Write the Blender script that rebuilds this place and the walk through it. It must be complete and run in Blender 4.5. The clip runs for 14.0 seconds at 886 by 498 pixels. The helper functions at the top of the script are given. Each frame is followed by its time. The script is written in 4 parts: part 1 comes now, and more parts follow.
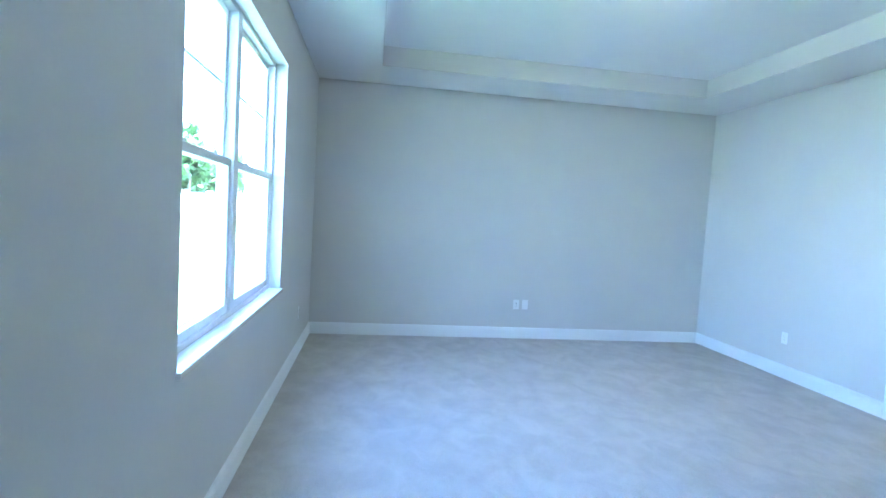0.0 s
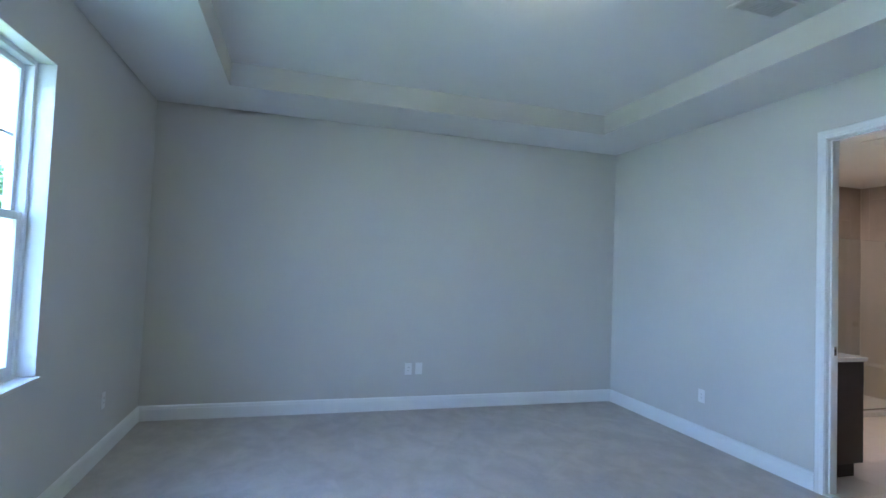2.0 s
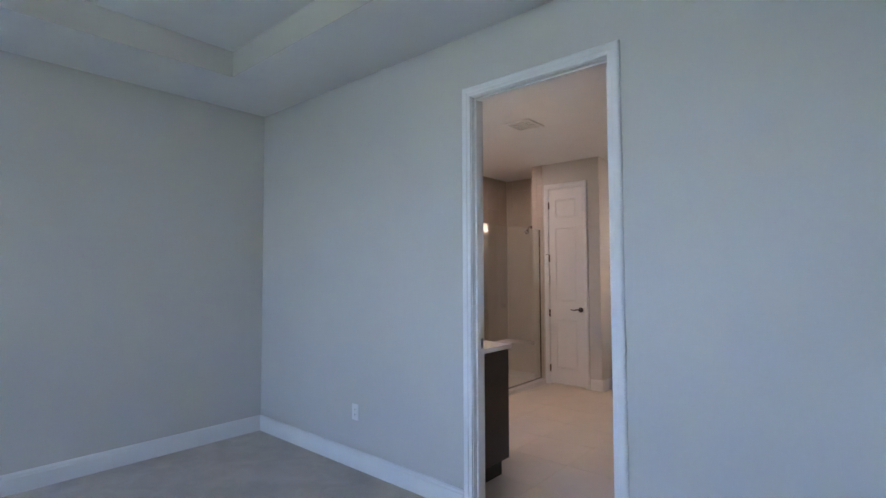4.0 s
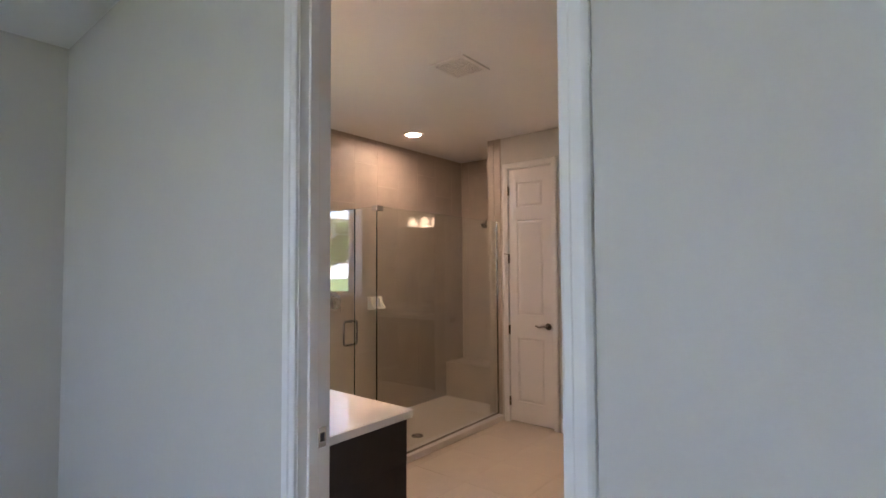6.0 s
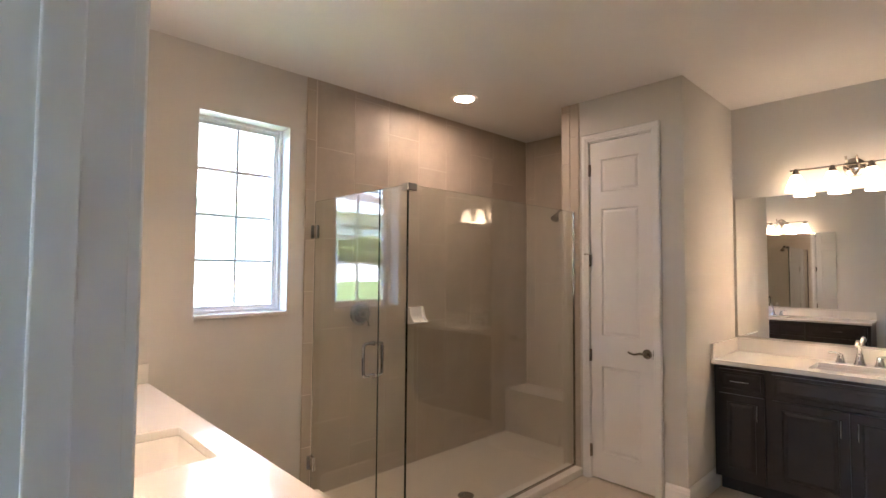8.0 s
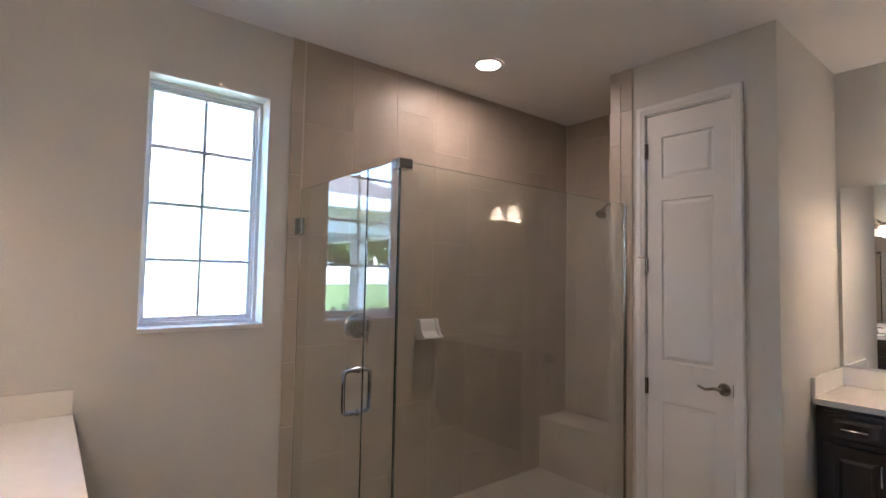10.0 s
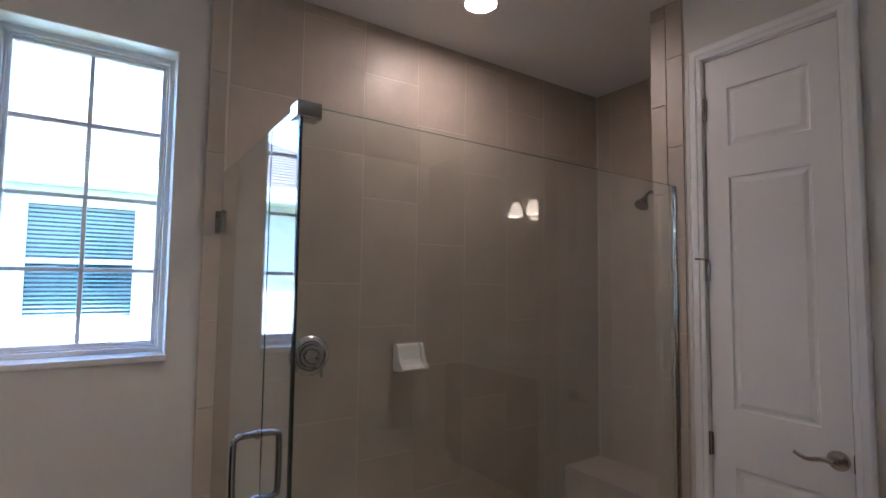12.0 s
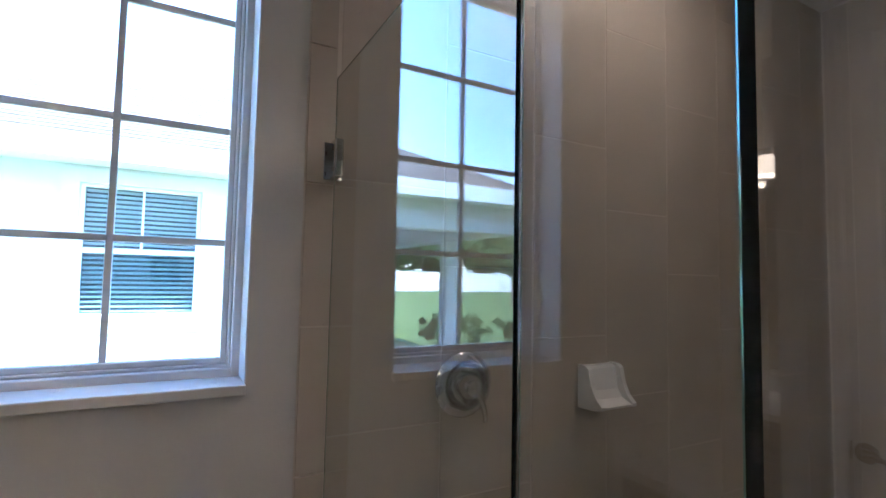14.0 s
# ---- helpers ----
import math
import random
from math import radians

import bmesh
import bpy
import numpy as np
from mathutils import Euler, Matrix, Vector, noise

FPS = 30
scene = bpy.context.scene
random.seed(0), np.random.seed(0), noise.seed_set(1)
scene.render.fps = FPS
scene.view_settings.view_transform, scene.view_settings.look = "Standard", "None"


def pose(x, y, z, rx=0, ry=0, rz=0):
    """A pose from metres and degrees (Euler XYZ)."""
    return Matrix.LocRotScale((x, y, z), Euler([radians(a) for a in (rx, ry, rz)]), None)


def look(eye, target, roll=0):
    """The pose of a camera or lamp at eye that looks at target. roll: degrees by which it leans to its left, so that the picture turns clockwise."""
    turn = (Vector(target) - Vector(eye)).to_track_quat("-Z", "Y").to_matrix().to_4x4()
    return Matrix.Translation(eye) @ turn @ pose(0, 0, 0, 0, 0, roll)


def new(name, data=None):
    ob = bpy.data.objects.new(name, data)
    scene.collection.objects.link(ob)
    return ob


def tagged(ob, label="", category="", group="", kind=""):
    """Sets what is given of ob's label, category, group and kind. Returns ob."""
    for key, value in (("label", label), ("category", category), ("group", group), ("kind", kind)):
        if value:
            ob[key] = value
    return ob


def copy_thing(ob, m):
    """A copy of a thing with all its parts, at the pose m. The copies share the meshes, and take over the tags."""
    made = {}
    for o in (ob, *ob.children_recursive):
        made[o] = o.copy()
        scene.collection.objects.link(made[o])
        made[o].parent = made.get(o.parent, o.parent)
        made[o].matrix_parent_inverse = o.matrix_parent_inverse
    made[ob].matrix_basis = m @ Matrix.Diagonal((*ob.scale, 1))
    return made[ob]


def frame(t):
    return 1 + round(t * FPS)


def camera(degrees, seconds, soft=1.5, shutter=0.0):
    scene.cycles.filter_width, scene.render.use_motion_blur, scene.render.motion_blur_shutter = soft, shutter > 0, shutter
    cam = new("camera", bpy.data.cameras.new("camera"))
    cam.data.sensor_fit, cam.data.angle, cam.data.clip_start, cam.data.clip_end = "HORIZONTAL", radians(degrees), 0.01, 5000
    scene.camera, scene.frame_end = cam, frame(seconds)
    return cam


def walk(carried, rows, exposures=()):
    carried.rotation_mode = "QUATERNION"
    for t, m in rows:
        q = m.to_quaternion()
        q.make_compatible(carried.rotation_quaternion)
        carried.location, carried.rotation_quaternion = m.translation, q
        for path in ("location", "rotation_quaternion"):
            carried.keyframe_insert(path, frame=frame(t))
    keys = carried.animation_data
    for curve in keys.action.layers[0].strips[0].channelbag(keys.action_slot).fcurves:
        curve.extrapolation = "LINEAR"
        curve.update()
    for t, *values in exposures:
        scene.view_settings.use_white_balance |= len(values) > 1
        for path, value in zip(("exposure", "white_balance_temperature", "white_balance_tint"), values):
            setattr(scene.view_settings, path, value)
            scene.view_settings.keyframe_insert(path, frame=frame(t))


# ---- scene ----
cam = camera(83.8, 14.0)
PATH = [
    (0, (0.663, 0.631, 1.402), (0.949, 2.606, 1.272), 3.4),
    (0.5, (0.715, 0.793, 1.442), (0.973, 2.776, 1.494), 3.3),
    (1, (0.771, 1.01, 1.44), (1.041, 2.99, 1.503), 3.1),
    (1.5, (0.963, 1.182, 1.44), (1.352, 3.143, 1.507), 2.7),
    (2, (1.265, 1.365, 1.441), (1.831, 3.281, 1.519), 2.3),
    (2.5, (1.483, 1.621, 1.413), (2.379, 3.407, 1.501), 1.8),
    (3, (1.775, 1.781, 1.386), (3.018, 3.345, 1.478), 0.8),
    (3.5, (2.114, 1.939, 1.393), (3.527, 3.352, 1.489), 0.1),
    (4, (2.474, 2.108, 1.403), (3.981, 3.419, 1.497), -0.2),
    (4.2, (2.618, 2.173, 1.414), (4.151, 3.454, 1.507), -0.2),
    (6.3, (4.125, 2.74, 1.487), (5.673, 4.005, 1.565), -0.3),
    (6.5, (4.245, 2.815, 1.485), (5.755, 4.123, 1.57), -0.0),
    (7, (4.491, 3.011, 1.481), (5.919, 4.409, 1.569), 0.3),
    (7.5, (4.654, 3.165, 1.507), (6.048, 4.597, 1.592), 0.5),
    (8, (4.784, 3.325, 1.489), (6.166, 4.768, 1.579), 0.4),
    (8.5, (4.906, 3.443, 1.479), (6.256, 4.915, 1.578), 0.5),
    (8.7, (4.948, 3.476, 1.485), (6.286, 4.96, 1.577), 0.8),
    (10.8, (5.646, 3.915, 1.504), (6.871, 5.493, 1.616), 0.9),
    (11, (5.708, 3.975, 1.503), (6.941, 5.545, 1.619), 0.6),
    (11.5, (5.906, 4.078, 1.52), (7.11, 5.671, 1.639), 0.7),
    (12, (6.062, 4.141, 1.521), (7.181, 5.794, 1.649), 0.7),
    (12.5, (6.085, 4.312, 1.51), (7.042, 6.064, 1.631), 1.3),
    (13, (6.035, 4.611, 1.500), (6.966, 6.380, 1.613), 1.5),
    (13.5, (6.071, 4.884, 1.467), (7.000, 6.650, 1.591), 1.25),
    (14, (6.105, 5.129, 1.466), (7.060, 6.882, 1.591), 1.15),
]

EXPOSURES = [
    (0.0, 5.98, 4580, 7), (1.5, 5.28, 4800, 10), (3.0, 4.93, 5150, 18), (4.2, 4.78, 5450, 20), (6.3, 4.74, 6250, 22), (7.2, 4.98, 6150, 18),
    (8.7, 4.92, 5650, 14), (10.8, 4.38, 5050, 14), (12.5, 4.12, 4880, 13), (14.0, 3.85, 4850, 11),
]
walk(cam, [(t, look(eye, target, roll)) for t, eye, target, roll in PATH], EXPOSURES)

# ---- sky and sun ----
SUN_FROM = Vector((0.36, -0.45, 1.15)).normalized()
sky_world = bpy.data.worlds.new("daylight")
scene.world = sky_world
sky_world.use_nodes = True
wn, wl = sky_world.node_tree.nodes, sky_world.node_tree.links
sky = wn.new("ShaderNodeTexSky")
sky.sky_type = "NISHITA"
sky.sun_disc = False
sky.sun_elevation = math.asin(SUN_FROM.z)
sky.sun_rotation = math.atan2(SUN_FROM.x, SUN_FROM.y)
wn["Background"].inputs["Strength"].default_value = 0.15
wl.new(sky.outputs[0], wn["Background"].inputs["Color"])
sun = new("sun", bpy.data.lights.new("sun", "SUN"))
sun.data.energy, sun.data.angle, sun.data.color = 3.4, radians(0.55), (1.0, 0.95, 0.87)
sun.matrix_world = look((0, 0, 30), Vector((0, 0, 30)) - SUN_FROM)


# ---- materials ----
def mat(name, base, rough=0.5, metal=0.0, var=0.0, var_scale=3.0, grain=0.0, grain_scale=80.0, bump=0.0, bump_scale=120.0,
        spec=0.5, emit=None, strength=0.0, tint=None, piece=0.0, coat=0.0):
    m = bpy.data.materials.new(name)
    m.use_nodes = True
    n, l = m.node_tree.nodes, m.node_tree.links
    b = n["Principled BSDF"]
    b.inputs["Base Color"].default_value = (*base, 1)
    b.inputs["Roughness"].default_value = rough
    b.inputs["Metallic"].default_value = metal
    b.inputs["Specular IOR Level"].default_value = spec
    b.inputs["Coat Weight"].default_value = coat
    if emit:
        b.inputs["Emission Color"].default_value = (*emit, 1)
        b.inputs["Emission Strength"].default_value = strength
    co = n.new("ShaderNodeTexCoord")
    colour = None
    second = tint or tuple(c * (1 - var) for c in base)
    if var or tint:
        big = n.new("ShaderNodeTexNoise")
        big.inputs["Scale"].default_value, big.inputs["Detail"].default_value, big.inputs["Roughness"].default_value = var_scale, 5, 0.6
        l.new(co.outputs["Object"], big.inputs["Vector"])
        ramp = n.new("ShaderNodeMapRange")
        ramp.inputs["From Min"].default_value, ramp.inputs["From Max"].default_value = 0.32, 0.68
        l.new(big.outputs["Fac"], ramp.inputs["Value"])
        mix = n.new("ShaderNodeMix")
        mix.data_type = "RGBA"
        mix.inputs["A"].default_value, mix.inputs["B"].default_value = (*base, 1), (*second, 1)
        l.new(ramp.outputs[0], mix.inputs["Factor"])
        colour = mix.outputs["Result"]
        rr = n.new("ShaderNodeMapRange")
        rr.inputs["To Min"].default_value, rr.inputs["To Max"].default_value = rough * 0.93, min(1, rough * 1.08)
        l.new(big.outputs["Fac"], rr.inputs["Value"])
        l.new(rr.outputs[0], b.inputs["Roughness"])
    def scaled(value_socket, low, high, colour):
        mr = n.new("ShaderNodeMapRange")
        mr.inputs["To Min"].default_value, mr.inputs["To Max"].default_value = low, high
        l.new(value_socket, mr.inputs["Value"])
        mul = n.new("ShaderNodeVectorMath")
        mul.operation = "SCALE"
        if colour:
            l.new(colour, mul.inputs[0])
        else:
            mul.inputs[0].default_value = base
        l.new(mr.outputs[0], mul.inputs["Scale"])
        return mul.outputs[0]
    if grain:
        fine = n.new("ShaderNodeTexNoise")
        fine.inputs["Scale"].default_value, fine.inputs["Detail"].default_value = grain_scale, 3
        l.new(co.outputs["Object"], fine.inputs["Vector"])
        colour = scaled(fine.outputs["Fac"], 1 - grain, 1 + grain, colour)
    if piece:
        info = n.new("ShaderNodeObjectInfo")
        colour = scaled(info.outputs["Random"], 1 - piece, 1 + piece, colour)
    if colour:
        l.new(colour, b.inputs["Base Color"])
    if bump:
        bn = n.new("ShaderNodeTexNoise")
        bn.inputs["Scale"].default_value, bn.inputs["Detail"].default_value = bump_scale, 4
        l.new(co.outputs["Object"], bn.inputs["Vector"])
        bp = n.new("ShaderNodeBump")
        bp.inputs["Strength"].default_value, bp.inputs["Distance"].default_value = bump, 0.004
        l.new(bn.outputs["Fac"], bp.inputs["Height"])
        l.new(bp.outputs[0], b.inputs["Normal"])
    return m


def trodden(m, scale, low, high):
    """Brushed and trodden pile: streaky patches of lighter and darker nap over a carpet."""
    n, l = m.node_tree.nodes, m.node_tree.links
    b = n["Principled BSDF"]
    source = b.inputs["Base Color"].links[0].from_socket
    co, turn, patch = n.new("ShaderNodeTexCoord"), n.new("ShaderNodeMapping"), n.new("ShaderNodeTexNoise")
    turn.inputs["Rotation"].default_value = (0, 0, radians(35))
    turn.inputs["Scale"].default_value = (1.0, 0.75, 1.0)
    patch.inputs["Scale"].default_value, patch.inputs["Detail"].default_value = scale, 6
    patch.inputs["Roughness"].default_value, patch.inputs["Distortion"].default_value = 0.65, 0.5
    l.new(co.outputs["Object"], turn.inputs["Vector"])
    l.new(turn.outputs[0], patch.inputs["Vector"])
    mr, mul = n.new("ShaderNodeMapRange"), n.new("ShaderNodeVectorMath")
    mr.inputs["From Min"].default_value, mr.inputs["From Max"].default_value = 0.38, 0.62
    mr.inputs["To Min"].default_value, mr.inputs["To Max"].default_value = low, high
    mul.operation = "SCALE"
    l.new(patch.outputs["Fac"], mr.inputs["Value"])
    l.new(source, mul.inputs[0])
    l.new(mr.outputs[0], mul.inputs["Scale"])
    l.new(mul.outputs[0], b.inputs["Base Color"])


def glass(name, colour, rough=0.0, ior=1.5):
    m = bpy.data.materials.new(name)
    m.use_nodes = True
    b = m.node_tree.nodes["Principled BSDF"]
    b.inputs["Base Color"].default_value = (*colour, 1)
    b.inputs["Transmission Weight"].default_value = 1
    b.inputs["Roughness"].default_value = rough
    b.inputs["IOR"].default_value = ior
    return m


WALL = mat("wall_paint", (0.62, 0.60, 0.56), 0.6, var=0.04, var_scale=1.3, grain=0.02, grain_scale=60, bump=0.16, bump_scale=140)
CEIL = mat("ceiling_paint", (0.83, 0.82, 0.80), 0.8, var=0.03, var_scale=1.5, bump=0.5, bump_scale=45)
TRIM = mat("trim_paint", (0.82, 0.82, 0.81), 0.32, var=0.03, var_scale=4, bump=0.03, bump_scale=60)
DOORP = mat("door_paint", (0.81, 0.80, 0.79), 0.35, var=0.03, var_scale=3, bump=0.05, bump_scale=90)
VINYL = mat("window_vinyl", (0.83, 0.84, 0.85), 0.35, var=0.03, var_scale=6)
CARPET = mat("carpet", (0.57, 0.53, 0.50), 0.95, var=0.10, var_scale=2.2, grain=0.25, grain_scale=150, bump=1.0, bump_scale=240, spec=0.1)
trodden(CARPET, 5.5, 0.93, 1.07)
TILE = mat("shower_tile", (0.49, 0.425, 0.345), 0.42, var=0.16, var_scale=3.2, grain=0.03, grain_scale=35, bump=0.06, bump_scale=30, piece=0.04)
GROUT = mat("tile_grout", (0.60, 0.54, 0.46), 0.85, grain=0.08, grain_scale=150, bump=0.3)
FLOORT = mat("floor_tile", (0.55, 0.48, 0.40), 0.4, var=0.08, var_scale=3, grain=0.03, grain_scale=50, bump=0.05, bump_scale=30, piece=0.02)
FGROUT = mat("floor_grout", (0.53, 0.465, 0.39), 0.85, grain=0.08, grain_scale=150)
PAN = mat("shower_pan", (0.52, 0.47, 0.40), 0.45, var=0.06, var_scale=5, bump=0.1, bump_scale=60)
CURB = mat("curb_marble", (0.78, 0.75, 0.70), 0.25, var=0.08, var_scale=6)
QUARTZ = mat("quartz", (0.80, 0.77, 0.73), 0.12, var=0.04, var_scale=14, grain=0.05, grain_scale=260)
CERAMIC = mat("ceramic", (0.82, 0.80, 0.77), 0.1, var=0.02, var_scale=8, coat=0.3)
ESPRESSO = mat("espresso_wood", (0.028, 0.019, 0.017), 0.38, var=0.3, var_scale=5, grain=0.2, grain_scale=60, bump=0.05, bump_scale=70)
TOE = mat("toe_kick_black", (0.012, 0.010, 0.010), 0.6, var=0.2)
CHROME = mat("chrome", (0.56, 0.57, 0.58), 0.05, 1.0, var=0.03, var_scale=10)
NICKEL = mat("brushed_nickel", (0.40, 0.365, 0.325), 0.22, 1.0, var=0.08, var_scale=30)
HOLE = mat("dark_opening", (0.01, 0.01, 0.01), 0.8, grain=0.1)
PLATE = mat("outlet_plastic", (0.80, 0.79, 0.77), 0.3, var=0.02, var_scale=20)
MIRROR = mat("mirror_silver", (0.92, 0.93, 0.92), 0.0, 1.0)
SHOWER_GLASS = glass("shower_glass", (0.935, 0.975, 0.94))
GLASS_EDGE = glass("glass_edge", (0.30, 0.88, 0.82), 0.16)
PANE = glass("window_glass", (0.99, 1.0, 0.995), 0.0, 1.45)
SHADE = mat("lit_alabaster_glass", (0.9, 0.87, 0.8), 0.4, emit=(1.0, 0.69, 0.42), strength=0.38, var=0.04, var_scale=12)
CANLENS = mat("lit_can_lens", (0.9, 0.9, 0.85), 0.4, emit=(1.0, 0.70, 0.48), strength=9.0, var=0.02)
BULB = mat("lit_bulb", (0.9, 0.88, 0.82), 0.4, emit=(1.0, 0.69, 0.42), strength=4.8, var=0.02)
DOME = mat("lit_dome_glass", (0.9, 0.88, 0.82), 0.4, emit=(1.0, 0.88, 0.62), strength=1.65, var=0.03, var_scale=14)
STUCCO = mat("stucco_white", (0.70, 0.69, 0.67), 0.9, var=0.05, var_scale=1.5, grain=0.05, grain_scale=60, bump=0.5, bump_scale=60)
SOFFITM = mat("soffit_white", (0.75, 0.76, 0.77), 0.6, var=0.05, var_scale=3)
SHINGLE = mat("roof_shingle", (0.13, 0.115, 0.105), 0.9, var=0.3, var_scale=4, grain=0.25, grain_scale=25, bump=0.5, bump_scale=40, piece=0.15)
GRASS = mat("lawn_grass", (0.070, 0.11, 0.032), 0.9, tint=(0.095, 0.125, 0.045), var_scale=0.6, grain=0.4, grain_scale=9, bump=0.8, bump_scale=30, spec=0.2)
LEAF = mat("leaf_green", (0.05, 0.10, 0.025), 0.6, tint=(0.09, 0.14, 0.035), var_scale=1.2, grain=0.2, grain_scale=8, piece=0.15)
BARK = mat("bark", (0.14, 0.11, 0.085), 0.9, var=0.3, var_scale=5, bump=0.8, bump_scale=25)
FENCEM = mat("fence_white", (0.74, 0.74, 0.73), 0.8, var=0.08, var_scale=1.2, bump=0.3, bump_scale=20)
SLAT = mat("blind_slat", (0.55, 0.68, 0.68), 0.5, var=0.05, var_scale=5)
# dark colour standing in for the shade of an unlit interior
UNLIT_ROOM = mat("unlit_room_colour", (0.10, 0.13, 0.14), 0.8, var=0.2)
FASCIA = mat("fascia_pale_blue", (0.58, 0.66, 0.70), 0.5, var=0.05, var_scale=3)
SCREEN_GLASS = glass("screened_glass", (0.62, 0.74, 0.80))
CONCRETE = mat("patio_concrete", (0.42, 0.40, 0.38), 0.85, var=0.12, var_scale=2, grain=0.08, grain_scale=40)


# ---- building tools ----
def link_mesh(name, bm, material, smooth=False):
    bmesh.ops.recalc_face_normals(bm, faces=bm.faces)
    me = bpy.data.meshes.new(name)
    bm.to_mesh(me)
    bm.free()
    for m in (material if isinstance(material, (list, tuple)) else [material]):
        me.materials.append(m)
    if smooth:
        me.shade_smooth()
        me.set_sharp_from_angle(angle=radians(38))
    return new(name, me)


def part(name, bm, material, parent, label="", smooth=False):
    ob = link_mesh(name, bm, material, smooth)
    ob.parent = parent
    if label:
        tagged(ob, label)
    return ob


def thing(name, m, label, category, group=""):
    ob = new(name)
    ob.empty_display_size = 0.1
    ob.matrix_world = m
    return tagged(ob, label, category, group)


def structure(name, bm, material, label, category, smooth=False):
    return tagged(link_mesh(name, bm, material, smooth), label, category, "", "structure")


def box(lo, hi, bevel=0.0, bm=None, segments=2):
    own = bmesh.new()
    bmesh.ops.create_cube(own, size=1)
    for v in own.verts:
        v.co = Vector([lo[i] + (v.co[i] + 0.5) * (hi[i] - lo[i]) for i in range(3)])
    if bevel:
        bmesh.ops.bevel(own, geom=own.edges[:], offset=bevel, segments=segments, affect="EDGES", profile=0.5)
    if bm is None:
        return own
    join(bm, own)
    return bm


def join(bm, other):
    me = bpy.data.meshes.new("tmp")
    other.to_mesh(me)
    other.free()
    bm.from_mesh(me)
    bpy.data.meshes.remove(me)
    return bm


def revolve(profile, axis="Z", steps=32, at=(0, 0, 0)):
    """A solid of revolution from (radius, height) pairs."""
    bm = bmesh.new()
    rings = []
    for r, h in profile:
        ring = []
        for i in range(steps):
            a = 2 * math.pi * i / steps
            c, s = r * math.cos(a), r * math.sin(a)
            p = {"Z": (c, s, h), "Y": (c, h, s), "X": (h, c, s)}[axis]
            ring.append(bm.verts.new(Vector(p) + Vector(at)))
        rings.append(ring)
    for a, b in zip(rings, rings[1:]):
        for i in range(steps):
            bm.faces.new((a[i], a[(i + 1) % steps], b[(i + 1) % steps], b[i]))
    bm.faces.new(rings[0])
    bm.faces.new(list(reversed(rings[-1])))
    return bm


def smooth_line(points, steps=6):
    pts = [Vector(p) for p in points]
    out = []
    for i in range(len(pts) - 1):
        p0, p1, p2, p3 = pts[max(i - 1, 0)], pts[i], pts[i + 1], pts[min(i + 2, len(pts) - 1)]
        for k in range(steps):
            u = k / steps
            out.append(0.5 * (2 * p1 + (p2 - p0) * u + (2 * p0 - 5 * p1 + 4 * p2 - p3) * u * u + (3 * p1 - p0 - 3 * p2 + p3) * u ** 3))
    return out + [pts[-1]]


def tube(points, radius, sides=12, end_radius=None, steps=6, flat=1.0):
    pts = smooth_line(points, steps) if steps > 1 else [Vector(p) for p in points]
    bm = bmesh.new()
    rings, up = [], None
    for i, p in enumerate(pts):
        d = (pts[min(i + 1, len(pts) - 1)] - pts[max(i - 1, 0)]).normalized()
        if up is None:
            up = d.orthogonal().normalized()
        up = (up - d * up.dot(d)).normalized()
        side = d.cross(up)
        r = radius + ((end_radius if end_radius is not None else radius) - radius) * i / (len(pts) - 1)
        rings.append([bm.verts.new(p + r * (up * math.cos(2 * math.pi * k / sides) * flat + side * math.sin(2 * math.pi * k / sides))) for k in range(sides)])
    for a, b in zip(rings, rings[1:]):
        for k in range(sides):
            bm.faces.new((a[k], a[(k + 1) % sides], b[(k + 1) % sides], b[k]))
    bm.faces.new(rings[0])
    bm.faces.new(list(reversed(rings[-1])))
    return bm


def extrude_profile(profile, start, end, out, up=(0, 0, 1)):
    """A bar from start to end with the cross-section (outwards, upwards)."""
    bm = bmesh.new()
    out, up = Vector(out), Vector(up)
    a = [bm.verts.new(Vector(start) + out * u + up * v) for u, v in profile]
    b = [bm.verts.new(Vector(end) + out * u + up * v) for u, v in profile]
    k = len(profile)
    for i in range(k):
        bm.faces.new((a[i], a[(i + 1) % k], b[(i + 1) % k], b[i]))
    bm.faces.new(a)
    bm.faces.new(list(reversed(b)))
    return bm


def wall_boxes(axis, lo, hi, a0, a1, z0, z1, openings):
    """A wall across axis from lo to hi, along the other axis from a0 to a1, with rectangular openings (a, b, z0, z1)."""
    bm = bmesh.new()
    cuts = sorted({a0, a1, *[o[0] for o in openings], *[o[1] for o in openings]})
    for a, b in zip(cuts, cuts[1:]):
        spans, z = [], z0
        for o in sorted([o for o in openings if o[0] <= a and o[1] >= b], key=lambda o: o[2]):
            if o[2] > z:
                spans.append((z, o[2]))
            z = o[3]
        spans.append((z, z1))
        for s, e in spans:
            if axis == "x":
                box((lo, a, s), (hi, b, e), 0, bm)
            else:
                box((a, lo, s), (b, hi, e), 0, bm)
    return bm


